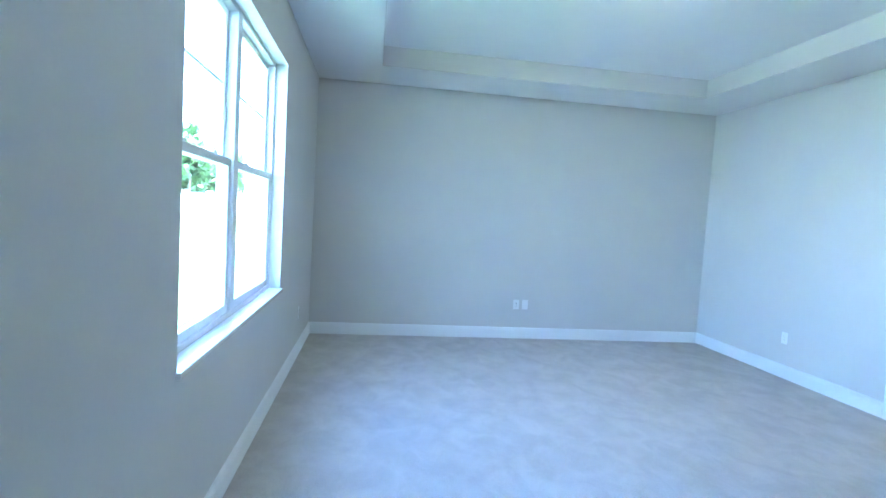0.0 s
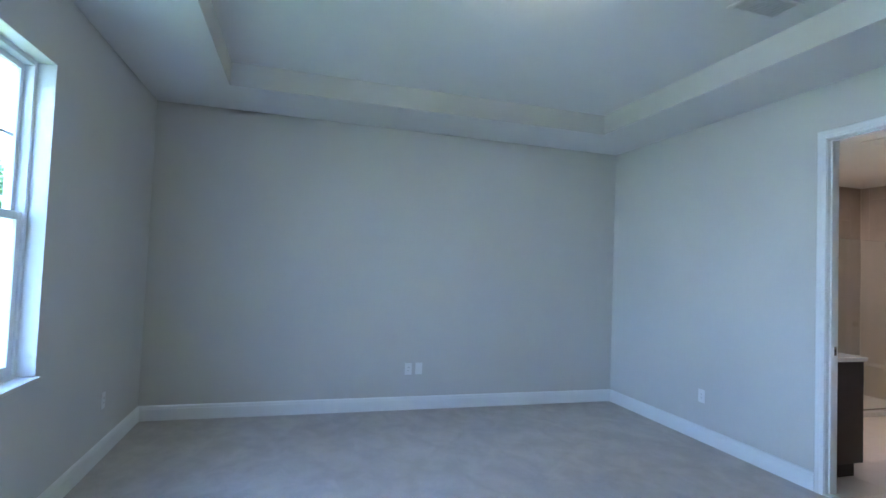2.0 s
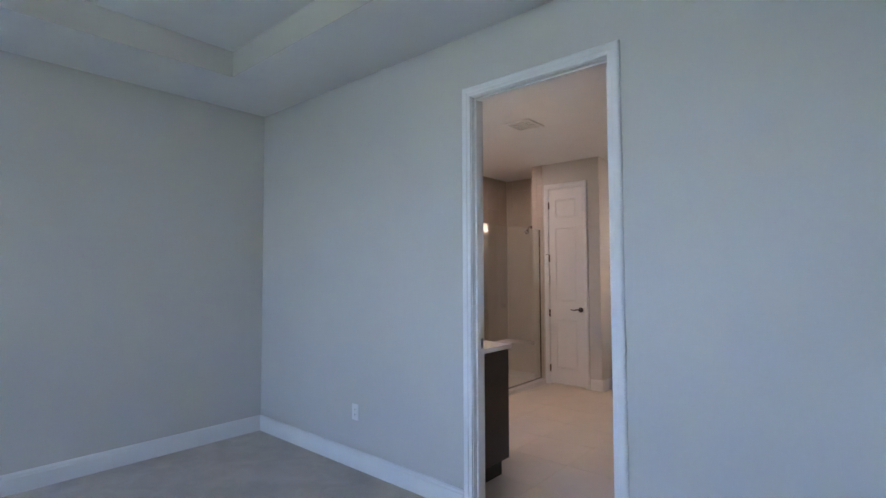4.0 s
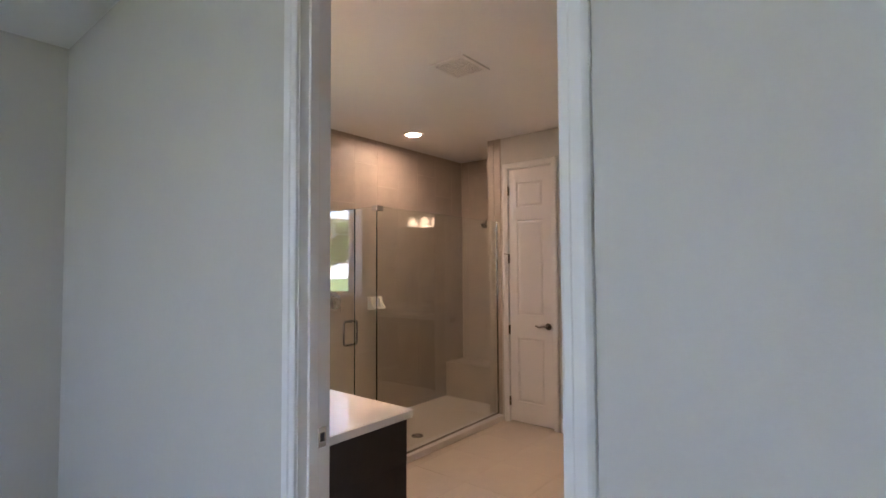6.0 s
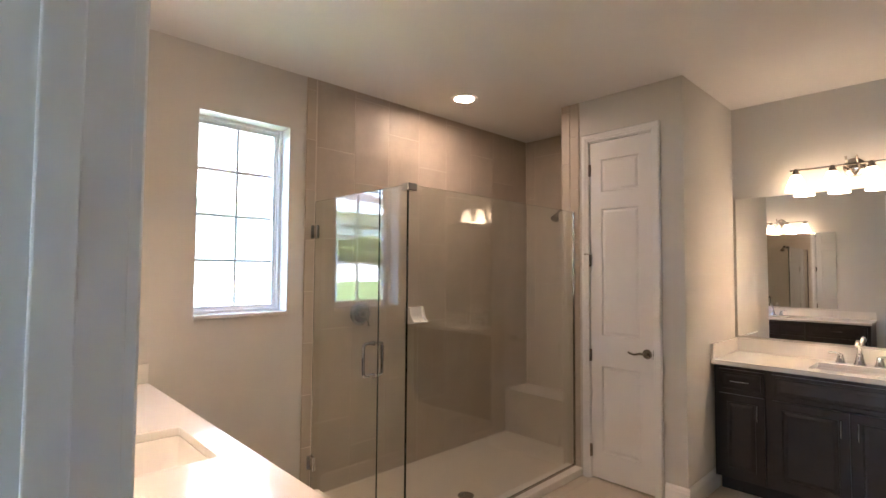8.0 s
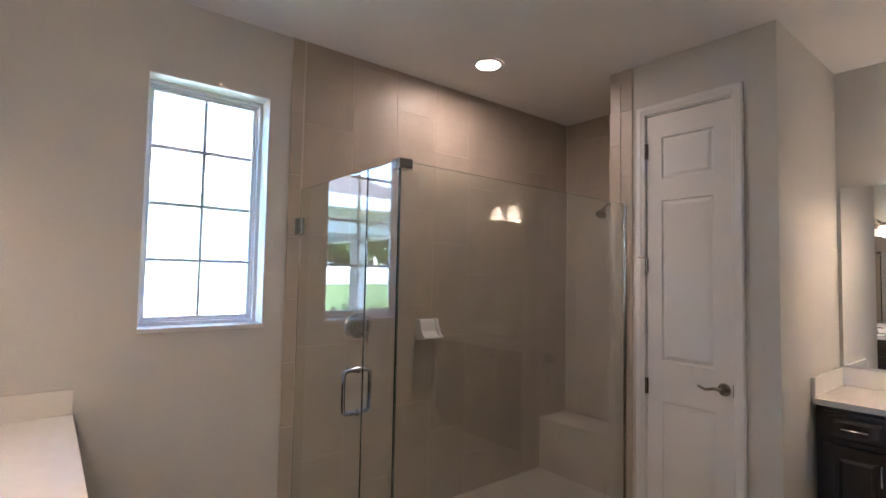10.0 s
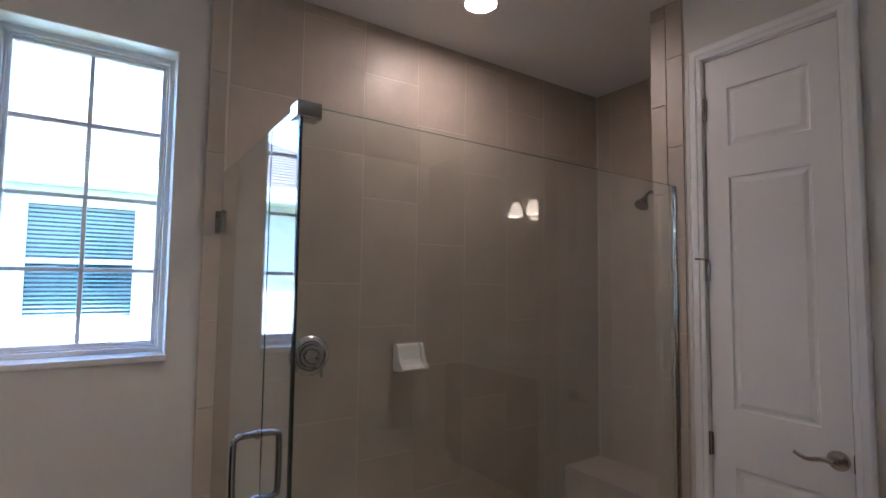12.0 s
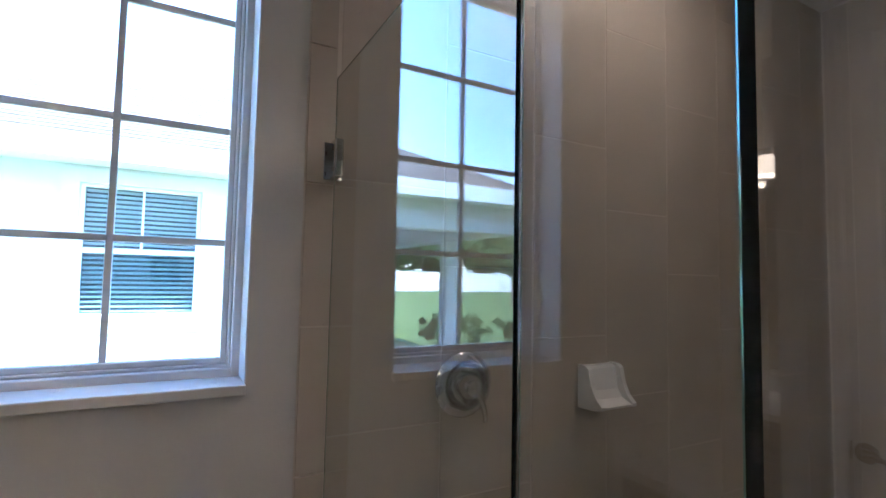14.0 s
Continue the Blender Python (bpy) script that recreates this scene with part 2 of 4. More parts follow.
def cased_frame(origin, along, out, width, height, profile):
    """Door casing round three sides of an opening, mitred; profile pairs are (away from the opening, out of the wall)."""
    o, al, ou, up = Vector(origin), Vector(along), Vector(out), Vector((0, 0, 1))
    bm = bmesh.new()
    loops = []
    for side, top in ((0, 0), (0, 1), (1, 1), (1, 0)):
        loop = []
        for u, v in profile:
            p = o + al * ((width + u) if side else -u) + up * ((height + u) if top else 0) + ou * v
            loop.append(bm.verts.new(p))
        loops.append(loop)
    k = len(profile)
    for a, b in zip(loops, loops[1:]):
        for i in range(k):
            bm.faces.new((a[i], a[(i + 1) % k], b[(i + 1) % k], b[i]))
    bm.faces.new(loops[0])
    bm.faces.new(list(reversed(loops[-1])))
    return bm


CASING = [(0.004, 0.0), (0.004, 0.010), (0.012, 0.013), (0.030, 0.014), (0.036, 0.018), (0.066, 0.019), (0.074, 0.016), (0.080, 0.012), (0.080, 0.0)]
SLIM_CASING = [(u * 0.80, v) for u, v in CASING]
BASE = [(0.0, 0.0), (0.016, 0.0), (0.016, 0.098), (0.013, 0.106), (0.012, 0.118), (0.006, 0.128), (0.0, 0.132)]

# ---- plan, in metres ----
BX0, BX1, YN, YS = 0.0, 4.790, 6.30, -0.20      # bedroom
PX = 4.897                                     # bathroom face of the partition
EX, CX, SX = 9.10, 8.10, 8.77                  # vanity wall, closet front, end of the shower
CY0, CY1, BYS = 4.54, 5.45, 2.00
SOFFIT, TRAY, BCEIL = 2.842, 3.033, 2.780
DY0, DY1, DH = 3.056, 3.893, 2.452             # doorway
WY0, WY1, WZ0, WZ1 = 2.465, 4.433, 0.792, 2.436
VX0, VX1, VZ0, VZ1 = 5.697, 6.257, 1.226, 2.413

# ---- shell ----
structure("wall_west", wall_boxes("x", -0.2, 0.0, -0.4, 6.5, -0.15, 3.2, [(WY0, WY1, WZ0, WZ1)]), WALL, "grey painted bedroom wall with a double window", "wall")
structure("wall_north", wall_boxes("y", YN, YN + 0.2, 0.0, 9.3, -0.15, 3.2, [(VX0, VX1, VZ0, VZ1)]), WALL, "grey painted outer wall behind bedroom and bathroom", "wall")
structure("wall_partition", wall_boxes("x", BX1, PX, -0.2, YN, 0, 3.2, [(DY0 - 0.018, DY1 + 0.018, 0, DH + 0.018)]), WALL, "grey painted wall with a cased doorway", "wall")
structure("wall_south", wall_boxes("y", -0.4, -0.2, 0.0, 9.3, -0.15, 3.2, []), WALL, "plain grey painted bedroom end wall", "wall")
structure("wall_bath_south", wall_boxes("y", BYS - 0.12, BYS, PX, 9.3, 0, 3.2, []), WALL, "plain grey painted bathroom end wall", "wall")
structure("wall_east", wall_boxes("x", EX, EX + 0.2, BYS, YN, 0, 3.2, []), WALL, "grey painted wall behind the vanity", "wall")
structure("wall_closet_front", wall_boxes("x", CX, CX + 0.11, CY0, CY1, 0, BCEIL + 0.1, [(4.735, 5.225, 0, 2.465)]), WALL, "grey painted wall round a narrow closet door", "wall")
structure("wall_closet_side", wall_boxes("y", CY0 + 0.0, CY0 + 0.11, CX + 0.11, EX, 0, BCEIL + 0.1, []), WALL, "grey painted side of the closet beside the vanity", "wall")
structure("wall_closet_back", wall_boxes("y", CY1 - 0.11, CY1, CX + 0.11, EX, 0, BCEIL + 0.1, []), WALL, "wall between closet and shower", "wall")
shower_end = structure("wall_shower_end", wall_boxes("x", SX, EX, CY1, YN, 0, BCEIL + 0.1, []), GROUT, "beige tiled end wall of the shower", "wall")

bm = bmesh.new()
TX0, TX1, TY0, TY1 = 0.68, 4.158, 0.48, 5.62
for lo, hi in (((0, YS, SOFFIT), (TX0, YN, 3.15)), ((TX1, YS, SOFFIT), (BX1, YN, 3.15)), ((TX0, YS, SOFFIT), (TX1, TY0, 3.15)),
               ((TX0, TY1, SOFFIT), (TX1, YN, 3.15)), ((TX0, TY0, TRAY), (TX1, TY1, 3.15))):
    box(lo, hi, 0, bm)
structure("ceiling_bedroom", bm, CEIL, "white textured tray ceiling with a lowered border", "ceiling")
bm = bmesh.new()
for lo, hi in (((TX0, TY0, SOFFIT), (TX0 + 0.004, TY1, TRAY)), ((TX1 - 0.004, TY0, SOFFIT), (TX1, TY1, TRAY)),
               ((TX0 + 0.004, TY0, SOFFIT), (TX1 - 0.004, TY0 + 0.004, TRAY)), ((TX0 + 0.004, TY1 - 0.004, SOFFIT), (TX1 - 0.004, TY1, TRAY))):
    box((lo[0], lo[1], lo[2] + 0.001), (hi[0], hi[1], hi[2] + 0.01), 0, bm)
structure("ceiling_tray_sides", bm, WALL, "greige painted upright sides of the tray ceiling", "ceiling")
structure("ceiling_bathroom", box((PX, BYS, BCEIL), (EX, YN, 3.15)), CEIL, "white textured bathroom ceiling", "ceiling")
structure("roof_slab", box((-0.6, -0.8, 3.2), (9.7, 6.62, 3.35)), SOFFITM, "plain slab over the rooms", "roof")
structure("floor_bedroom", box((0, YS, -0.15), (BX1 + 0.05, YN, 0.0)), CARPET, "grey-beige cut-pile carpet with footmarks", "carpet")
bath_floor = structure("floor_bathroom", box((BX1 + 0.05, BYS, -0.15), (EX, YN, -0.0015)), FGROUT, "beige tiled bathroom floor", "floor")

# ---- baseboards ----
for name, s, e, out in (
    ("baseboard_north", (0.0, YN, 0), (BX1, YN, 0), (0, -1, 0)),
    ("baseboard_west", (0, YS, 0), (0, YN - 0.017, 0), (1, 0, 0)),
    ("baseboard_east_far", (BX1, DY1 + 0.065, 0), (BX1, YN - 0.017, 0), (-1, 0, 0)),
    ("baseboard_east_near", (BX1, YS, 0), (BX1, DY0 - 0.065, 0), (-1, 0, 0)),
    ("baseboard_bath_north", (5.46, YN, 0), (6.345, YN, 0), (0, -1, 0)),
    ("baseboard_closet", (CX, CY0 - 0.016, 0), (CX, 4.678, 0), (-1, 0, 0)),
    ("baseboard_closet_side", (CX, CY0, 0), (8.66, CY0, 0), (0, -1, 0)),
    ("baseboard_bath_east", (EX, BYS, 0), (EX, 3.03, 0), (-1, 0, 0)),
    ("baseboard_partition", (PX, BYS, 0), (PX, DY0 - 0.065, 0), (1, 0, 0)),
):
    structure(name, extrude_profile(BASE, s, e, out), TRIM, "white moulded baseboard along the wall", "baseboard")

# ---- doorway between bedroom and bathroom ----
doorway = thing("door_1", pose((BX1 + PX) / 2, (DY0 + DY1) / 2, 0), "white cased doorway from the bedroom to the bathroom", "doorway")
doorway["kind"] = "structure"
HW = (DY1 - DY0) / 2
part("casing", cased_frame((-0.0535, -HW, 0), (0, 1, 0), (-1, 0, 0), 2 * HW, DH, SLIM_CASING), TRIM, doorway)
part("casing", cased_frame((0.0535, -HW, 0), (0, 1, 0), (1, 0, 0), 2 * HW, DH, SLIM_CASING), TRIM, doorway)
part("jamb", box((-0.0535, HW, 0), (0.0535, HW + 0.018, DH), 0.001), TRIM, doorway)
part("jamb", box((-0.0535, -HW - 0.018, 0), (0.0535, -HW, DH), 0.001), TRIM, doorway)
part("head_jamb", box((-0.0535, -HW - 0.018, DH), (0.0535, HW + 0.018, DH + 0.018), 0.001), TRIM, doorway)
part("stop", box((-0.022, HW - 0.011, 0), (0.012, HW, DH - 0.011), 0.002), TRIM, doorway)
part("stop", box((-0.022, -HW, 0), (0.012, -HW + 0.011, DH - 0.011), 0.002), TRIM, doorway)
part("stop", box((-0.022, -HW, DH - 0.011), (0.012, HW, DH), 0.002), TRIM, doorway)
strike = part("strike_plate", box((0.014, HW - 0.0025, 0.945), (0.046, HW, 1.005), 0.001), NICKEL, doorway, "small nickel strike plate")
part("latch_hole", box((0.024, HW - 0.0032, 0.962), (0.04, HW - 0.0026, 0.988)), HOLE, strike)
for z in (0.20, 0.885, 1.58, 2.245):
    part("hinge", box((0.012, -HW, z - 0.05), (0.052, -HW + 0.0025, z + 0.05), 0.001), NICKEL, doorway)
structure("threshold_1", box((BX1 - 0.01, DY0, 0.0), (BX1 + 0.06, DY1, 0.009), 0.004), CURB, "pale threshold strip between carpet and tile", "threshold")


# ---- windows ----
def sash(parent, x0, x1, z0, z1, y0, y1, rail, bars_x, bars_z, name):
    """A sash in the plane y, with muntins; local x along the wall, y outwards."""
    bm = bmesh.new()
    box((x0, y0, z0), (x0 + rail, y1, z1), 0.003, bm)
    box((x1 - rail, y0, z0), (x1, y1, z1), 0.003, bm)
    box((x0 + rail, y0, z0), (x1 - rail, y1, z0 + rail), 0.003, bm)
    box((x0 + rail, y0, z1 - rail), (x1 - rail, y1, z1), 0.003, bm)
    s = part(name, bm, VINYL, parent)
    ym = (y0 + y1) / 2
    pane = part("pane", box((x0 + rail, ym - 0.002, z0 + rail), (x1 - rail, ym + 0.002, z1 - rail)), PANE, s)
    pane.visible_shadow = False
    for x in bars_x:
        part("muntin", box((x - 0.007, ym - 0.007, z0 + rail), (x + 0.008, ym + 0.007, z1 - rail), 0.002), VINYL, s)
    for z in bars_z:
        part("muntin", box((x0 + rail, ym - 0.0065, z - 0.008), (x1 - rail, ym + 0.0065, z + 0.008), 0.002), VINYL, s)
    return s


def frame_ring(x0, x1, z0, z1, y0, y1, w):
    bm = bmesh.new()
    box((x0, y0, z0), (x0 + w, y1, z1), 0.003, bm)
    box((x1 - w, y0, z0), (x1, y1, z1), 0.003, bm)
    box((x0 + w, y0, z0), (x1 - w, y1, z0 + w), 0.003, bm)
    box((x0 + w, y0, z1 - w), (x1 - w, y1, z1), 0.003, bm)
    return bm


def window_returns(parent, hw, hh, depth):
    """White painted boards lining the two sides and the head of an opening."""
    for lo, hi in (((-hw, 0.001, 0.0045), (-hw + 0.004, depth, hh)), ((hw - 0.004, 0.001, 0.0045), (hw, depth, hh)), ((-hw + 0.0042, 0.001, hh - 0.004), (hw - 0.0042, depth, hh))):
        part("window_return", box(lo, hi, 0.001), TRIM, parent, "white painted window return")


# bathroom window: eight lights, single fixed sash
w2 = thing("window_2", pose((VX0 + VX1) / 2, YN, VZ0), "white vinyl eight-light bathroom window with a marble sill", "window")
w2["kind"] = "structure"
hw, hh = (VX1 - VX0) / 2, VZ1 - VZ0
part("window_frame", frame_ring(-hw, hw, 0.0, hh, 0.105, 0.19, 0.022), VINYL, w2)
part("window_stop", frame_ring(-hw + 0.022, hw - 0.022, 0.022, hh - 0.022, 0.125, 0.18, 0.008), VINYL, w2)
sash(w2, -hw + 0.030, hw - 0.030, 0.030, hh - 0.030, 0.135, 0.165, 0.014, [0.0], [0.319, 0.595, 0.873], "sash")
part("window_sill", box((-hw, -0.014, -0.020), (hw, 0.105, 0.004), 0.004), CURB, w2, "white marble sill")
window_returns(w2, hw, hh, 0.105)

# bedroom window: a pair of single-hung units
w1 = thing("window_1", pose(0, (WY0 + WY1) / 2, WZ0, 0, 0, 90), "pair of white single-hung bedroom windows with a marble sill", "window")
w1["kind"] = "structure"
hw, hh = (WY1 - WY0) / 2, WZ1 - WZ0
RAIL = 0.830
part("window_frame", frame_ring(-hw, hw, 0.0, hh, 0.085, 0.17, 0.03), VINYL, w1)
part("mullion", box((-0.042, 0.08, 0.03), (0.042, 0.172, hh - 0.03), 0.004), VINYL, w1)
for x0, x1 in ((-hw + 0.03, -0.042), (0.042, hw - 0.03)):
    xm = (x0 + x1) / 2
    sash(w1, x0, x1, RAIL - 0.02, hh - 0.03, 0.130, 0.165, 0.032, [], [(RAIL + hh) / 2], "upper_sash")
    low = sash(w1, x0 + 0.004, x1 - 0.004, 0.03, RAIL + 0.02, 0.094, 0.128, 0.042, [], [], "lower_sash")
    for dx in (-0.2, 0.2):
        part("sash_lock", box((xm + dx - 0.025, 0.095, RAIL + 0.02), (xm + dx + 0.025, 0.122, RAIL + 0.034), 0.004), VINYL, low)
part("window_sill", box((-hw - 0.012, -0.02, -0.022), (hw + 0.012, 0.085, 0.004), 0.004), CURB, w1, "white marble sill")
window_returns(w1, hw, hh, 0.085)


# ---- panelled closet door ----
def panel_slab(width, height, depth, panels):
    """A door leaf standing on z = 0 with moulded panels in its front, which faces -y; panels are (x0, x1, z0, z1)."""
    bm = bmesh.new()
    xs = sorted({0.0, width, *[p[0] for p in panels], *[p[1] for p in panels]})
    zs = sorted({0.0, height, *[p[2] for p in panels], *[p[3] for p in panels]})
    grid = {(i, k): bm.verts.new((x, 0, z)) for i, x in enumerate(xs) for k, z in enumerate(zs)}
    raised = []
    for i in range(len(xs) - 1):
        for k in range(len(zs) - 1):
            f = bm.faces.new((grid[i, k], grid[i + 1, k], grid[i + 1, k + 1], grid[i, k + 1]))
            if any(p[0] <= xs[i] + 1e-5 and xs[i + 1] <= p[1] + 1e-5 and p[2] <= zs[k] + 1e-5 and zs[k + 1] <= p[3] + 1e-5 for p in panels):
                raised.append(f)
    rim = [e for e in bm.edges if e.is_boundary]
    ext = bmesh.ops.extrude_edge_only(bm, edges=rim)
    for v in [g for g in ext["geom"] if isinstance(g, bmesh.types.BMVert)]:
        v.co.y += depth
    back = [e for e in bm.edges if e.is_boundary]
    bmesh.ops.contextual_create(bm, geom=back)
    bm.normal_update()
    if raised and raised[0].normal.y > 0:
        bmesh.ops.reverse_faces(bm, faces=bm.faces[:])
    bmesh.ops.inset_region(bm, faces=raised, thickness=0.007, depth=-0.007)
    bmesh.ops.inset_region(bm, faces=raised, thickness=0.012, depth=0.0)
    bmesh.ops.inset_region(bm, faces=raised, thickness=0.022, depth=0.005)
    return bm


def lever_handle(parent, x, z, turn):
    h = part("door_handle", revolve([(0.001, 0), (0.032, 0), (0.033, -0.004), (0.029, -0.010), (0.013, -0.013), (0.011, -0.045), (0.001, -0.046)], "Y", 24, (x, 0, z)), NICKEL, parent, "brushed nickel lever handle", True)
    part("lever", tube([(x, -0.042, z), (x + turn * 0.03, -0.046, z + 0.004), (x + turn * 0.075, -0.046, z - 0.006), (x + turn * 0.115, -0.042, z + 0.006)], 0.010, 10, 0.006), NICKEL, h, "", True)


closet = thing("door_2", pose(CX, 5.225, 0, 0, 0, -90), "closed white narrow three-panel closet door with nickel lever", "door")
closet["kind"] = "structure"
part("casing", cased_frame((0.012, 0, 0), (1, 0, 0), (0, -1, 0), 0.466, 2.458, [(u * 0.9, v) for u, v in SLIM_CASING]), TRIM, closet)
part("jamb", box((0, 0.0, 0), (0.012, 0.105, 2.453), 0.001), TRIM, closet)
part("jamb", box((0.478, 0.0, 0), (0.490, 0.105, 2.453), 0.001), TRIM, closet)
part("head_jamb", box((0, 0.0, 2.453), (0.490, 0.105, 2.465), 0.001), TRIM, closet)
slab = panel_slab(0.459, 2.434, 0.034, [(0.088, 0.372, 0.19, 0.80), (0.088, 0.372, 1.02, 1.935), (0.088, 0.372, 2.06, 2.30)])
bmesh.ops.translate(slab, verts=slab.verts, vec=(0.0155, 0.004, 0.014))
leaf = part("door_leaf", slab, DOORP, closet)
lever_handle(leaf, 0.434, 0.94, -1)
for z in (0.20, 0.885, 1.575, 2.245):
    hg = part("hinge", revolve([(0.001, -0.045), (0.007, -0.045), (0.007, 0.045), (0.001, 0.045)], "Z", 12, (0.012, -0.004, z)), NICKEL, closet, "nickel butt hinge", True)
    part("hinge_leaf", box((0.004, -0.003, z - 0.044), (0.024, 0.003, z + 0.044), 0.001), NICKEL, hg)
    if z == 1.575:
        part("hinge_stop", tube([(0.012, -0.006, z + 0.045), (0.004, -0.03, z + 0.047), (-0.01, -0.048, z + 0.047)], 0.004, 8), NICKEL, hg, "", True)
part("strike_plate", box((0.475, -0.003, 0.91), (0.480, 0.008, 0.97), 0.001), NICKEL, closet)
part("shadow_gap", box((0.012, 0.07, 0.0), (0.478, 0.10, 2.45)), HOLE, closet)


bath_door = thing("door_3", pose(5.689, 3.298, 0, 0, 0, 193.7), "white six-panel bathroom door standing open", "door")
bath_door["kind"] = "structure"
six = [(a, b, z0, z1) for a, b in ((0.11, 0.365), (0.445, 0.70)) for z0, z1 in ((0.20, 0.80), (1.02, 1.935), (2.06, 2.30))]
leaf_bm = panel_slab(0.81, 2.43, 0.035, six)
bmesh.ops.translate(leaf_bm, verts=leaf_bm.verts, vec=(0, 0, 0.012))
bath_leaf = part("door_leaf", leaf_bm, DOORP, bath_door)
lever_handle(bath_leaf, 0.065, 0.955, 1)


def hinge_plate(parent, x, y0, y1, z, h=0.086):
    """A butt-hinge leaf let into a door edge, with rounded outer corners and three screws."""
    w, rad = y1 - y0, 0.012
    rim = [(y1, z - h / 2), (y1, z + h / 2)]
    for cy, cz, a0 in ((y0 + rad, z + h / 2 - rad, 90), (y0 + rad, z - h / 2 + rad, 180)):
        rim += [(cy + rad * math.cos(radians(a0 + 15 * i)), cz + rad * math.sin(radians(a0 + 15 * i))) for i in range(7)]
    bm = bmesh.new()
    back = [bm.verts.new((x, y, zz)) for y, zz in rim]
    face = [bm.verts.new((x + 0.0028, y, zz)) for y, zz in rim]
    for i in range(len(rim)):
        k = (i + 1) % len(rim)
        bm.faces.new((back[i], back[k], face[k], face[i]))
    bm.faces.new(back)
    bm.faces.new(face)
    plate = part("hinge_leaf", bm, NICKEL, parent, "round-cornered nickel hinge leaf")
    for dy, dz in ((0.6, 0.034), (0.38, 0.0), (0.6, -0.034)):
        part("screw", revolve([(0.0005, 0.0), (0.0048, 0.0), (0.0040, 0.0012), (0.0005, 0.0016)], "X", 12, (x + 0.0028, y0 + w * dy, z + dz)), CHROME, plate, "", True)
    return plate


for z in (0.20, 0.885, 1.58, 2.245):
    part("hinge", revolve([(0.001, -0.046), (0.007, -0.046), (0.007, 0.046), (0.001, 0.046)], "Z", 12, (0.815, 0.037, z)), NICKEL, bath_door, "nickel butt hinge", True)
    hinge_plate(bath_leaf, 0.8102, 0.006, 0.036, z)

# ---- vanities ----
def pull(parent, a, b):
    a, b = Vector(a), Vector(b)
    d = (b - a).normalized() * 0.012
    o = Vector((0, -0.026, 0))
    part("handle", tube([a, a + o * 0.8, a + o + d, (a + b) / 2 + o * 1.15, b + o - d, b + o * 0.8, b], 0.0045, 8), CHROME, parent, "chrome bow pull", True)


def vanity(m, width, units, label, d=0.53):
    """Cabinet with its back on y = 0 and its front towards -y."""
    v = thing("vanity_cabinet", m, label, "cabinet", "bathroom vanities")
    top, toe = 0.86, 0.10
    body = box((0.012, -d, toe), (width - 0.012, -0.002, 0.684), 0.002)
    box((0.012, -d, 0.684), (width - 0.012, -d + 0.02, top), 0, body)
    box((0.012, -d + 0.02, 0.684), (0.03, -0.002, top), 0, body)
    box((width - 0.03, -d + 0.02, 0.684), (width - 0.012, -0.002, top), 0, body)
    part("body", body, ESPRESSO, v)
    part("toe_kick", box((0.03, -d + 0.07, 0.0), (width - 0.012, -0.01, toe)), TOE, v)
    def front(name, x0, x1, z0, z1):
        r = 0.05 if z1 - z0 > 0.25 else 0.018
        s = panel_slab(x1 - x0, z1 - z0, 0.019, [(r, x1 - x0 - r, r, z1 - z0 - r)])
        bmesh.ops.translate(s, verts=s.verts, vec=(x0, -d - 0.0205, z0))
        return part(name, s, ESPRESSO, v)
    for kind, x0, x1 in units:
        if kind == "drawer":
            dr = front("drawer", x0, x1, 0.685, 0.835)
            pull(dr, ((x0 + x1) / 2 - 0.055, -d - 0.02, 0.762), ((x0 + x1) / 2 + 0.055, -d - 0.02, 0.762))
            do = front("door", x0, x1, 0.125, 0.67)
            pull(do, (x1 - 0.035, -d - 0.02, 0.52), (x1 - 0.035, -d - 0.02, 0.62))
        else:
            xm = (x0 + x1) / 2
            front("false_front", x0, x1, 0.685, 0.835)
            for a, b, hx in ((x0, xm - 0.004, xm - 0.04), (xm + 0.004, x1, xm + 0.04)):
                do = front("door", a, b, 0.125, 0.67)
                pull(do, (hx, -d - 0.02, 0.52), (hx, -d - 0.02, 0.62))
    return v


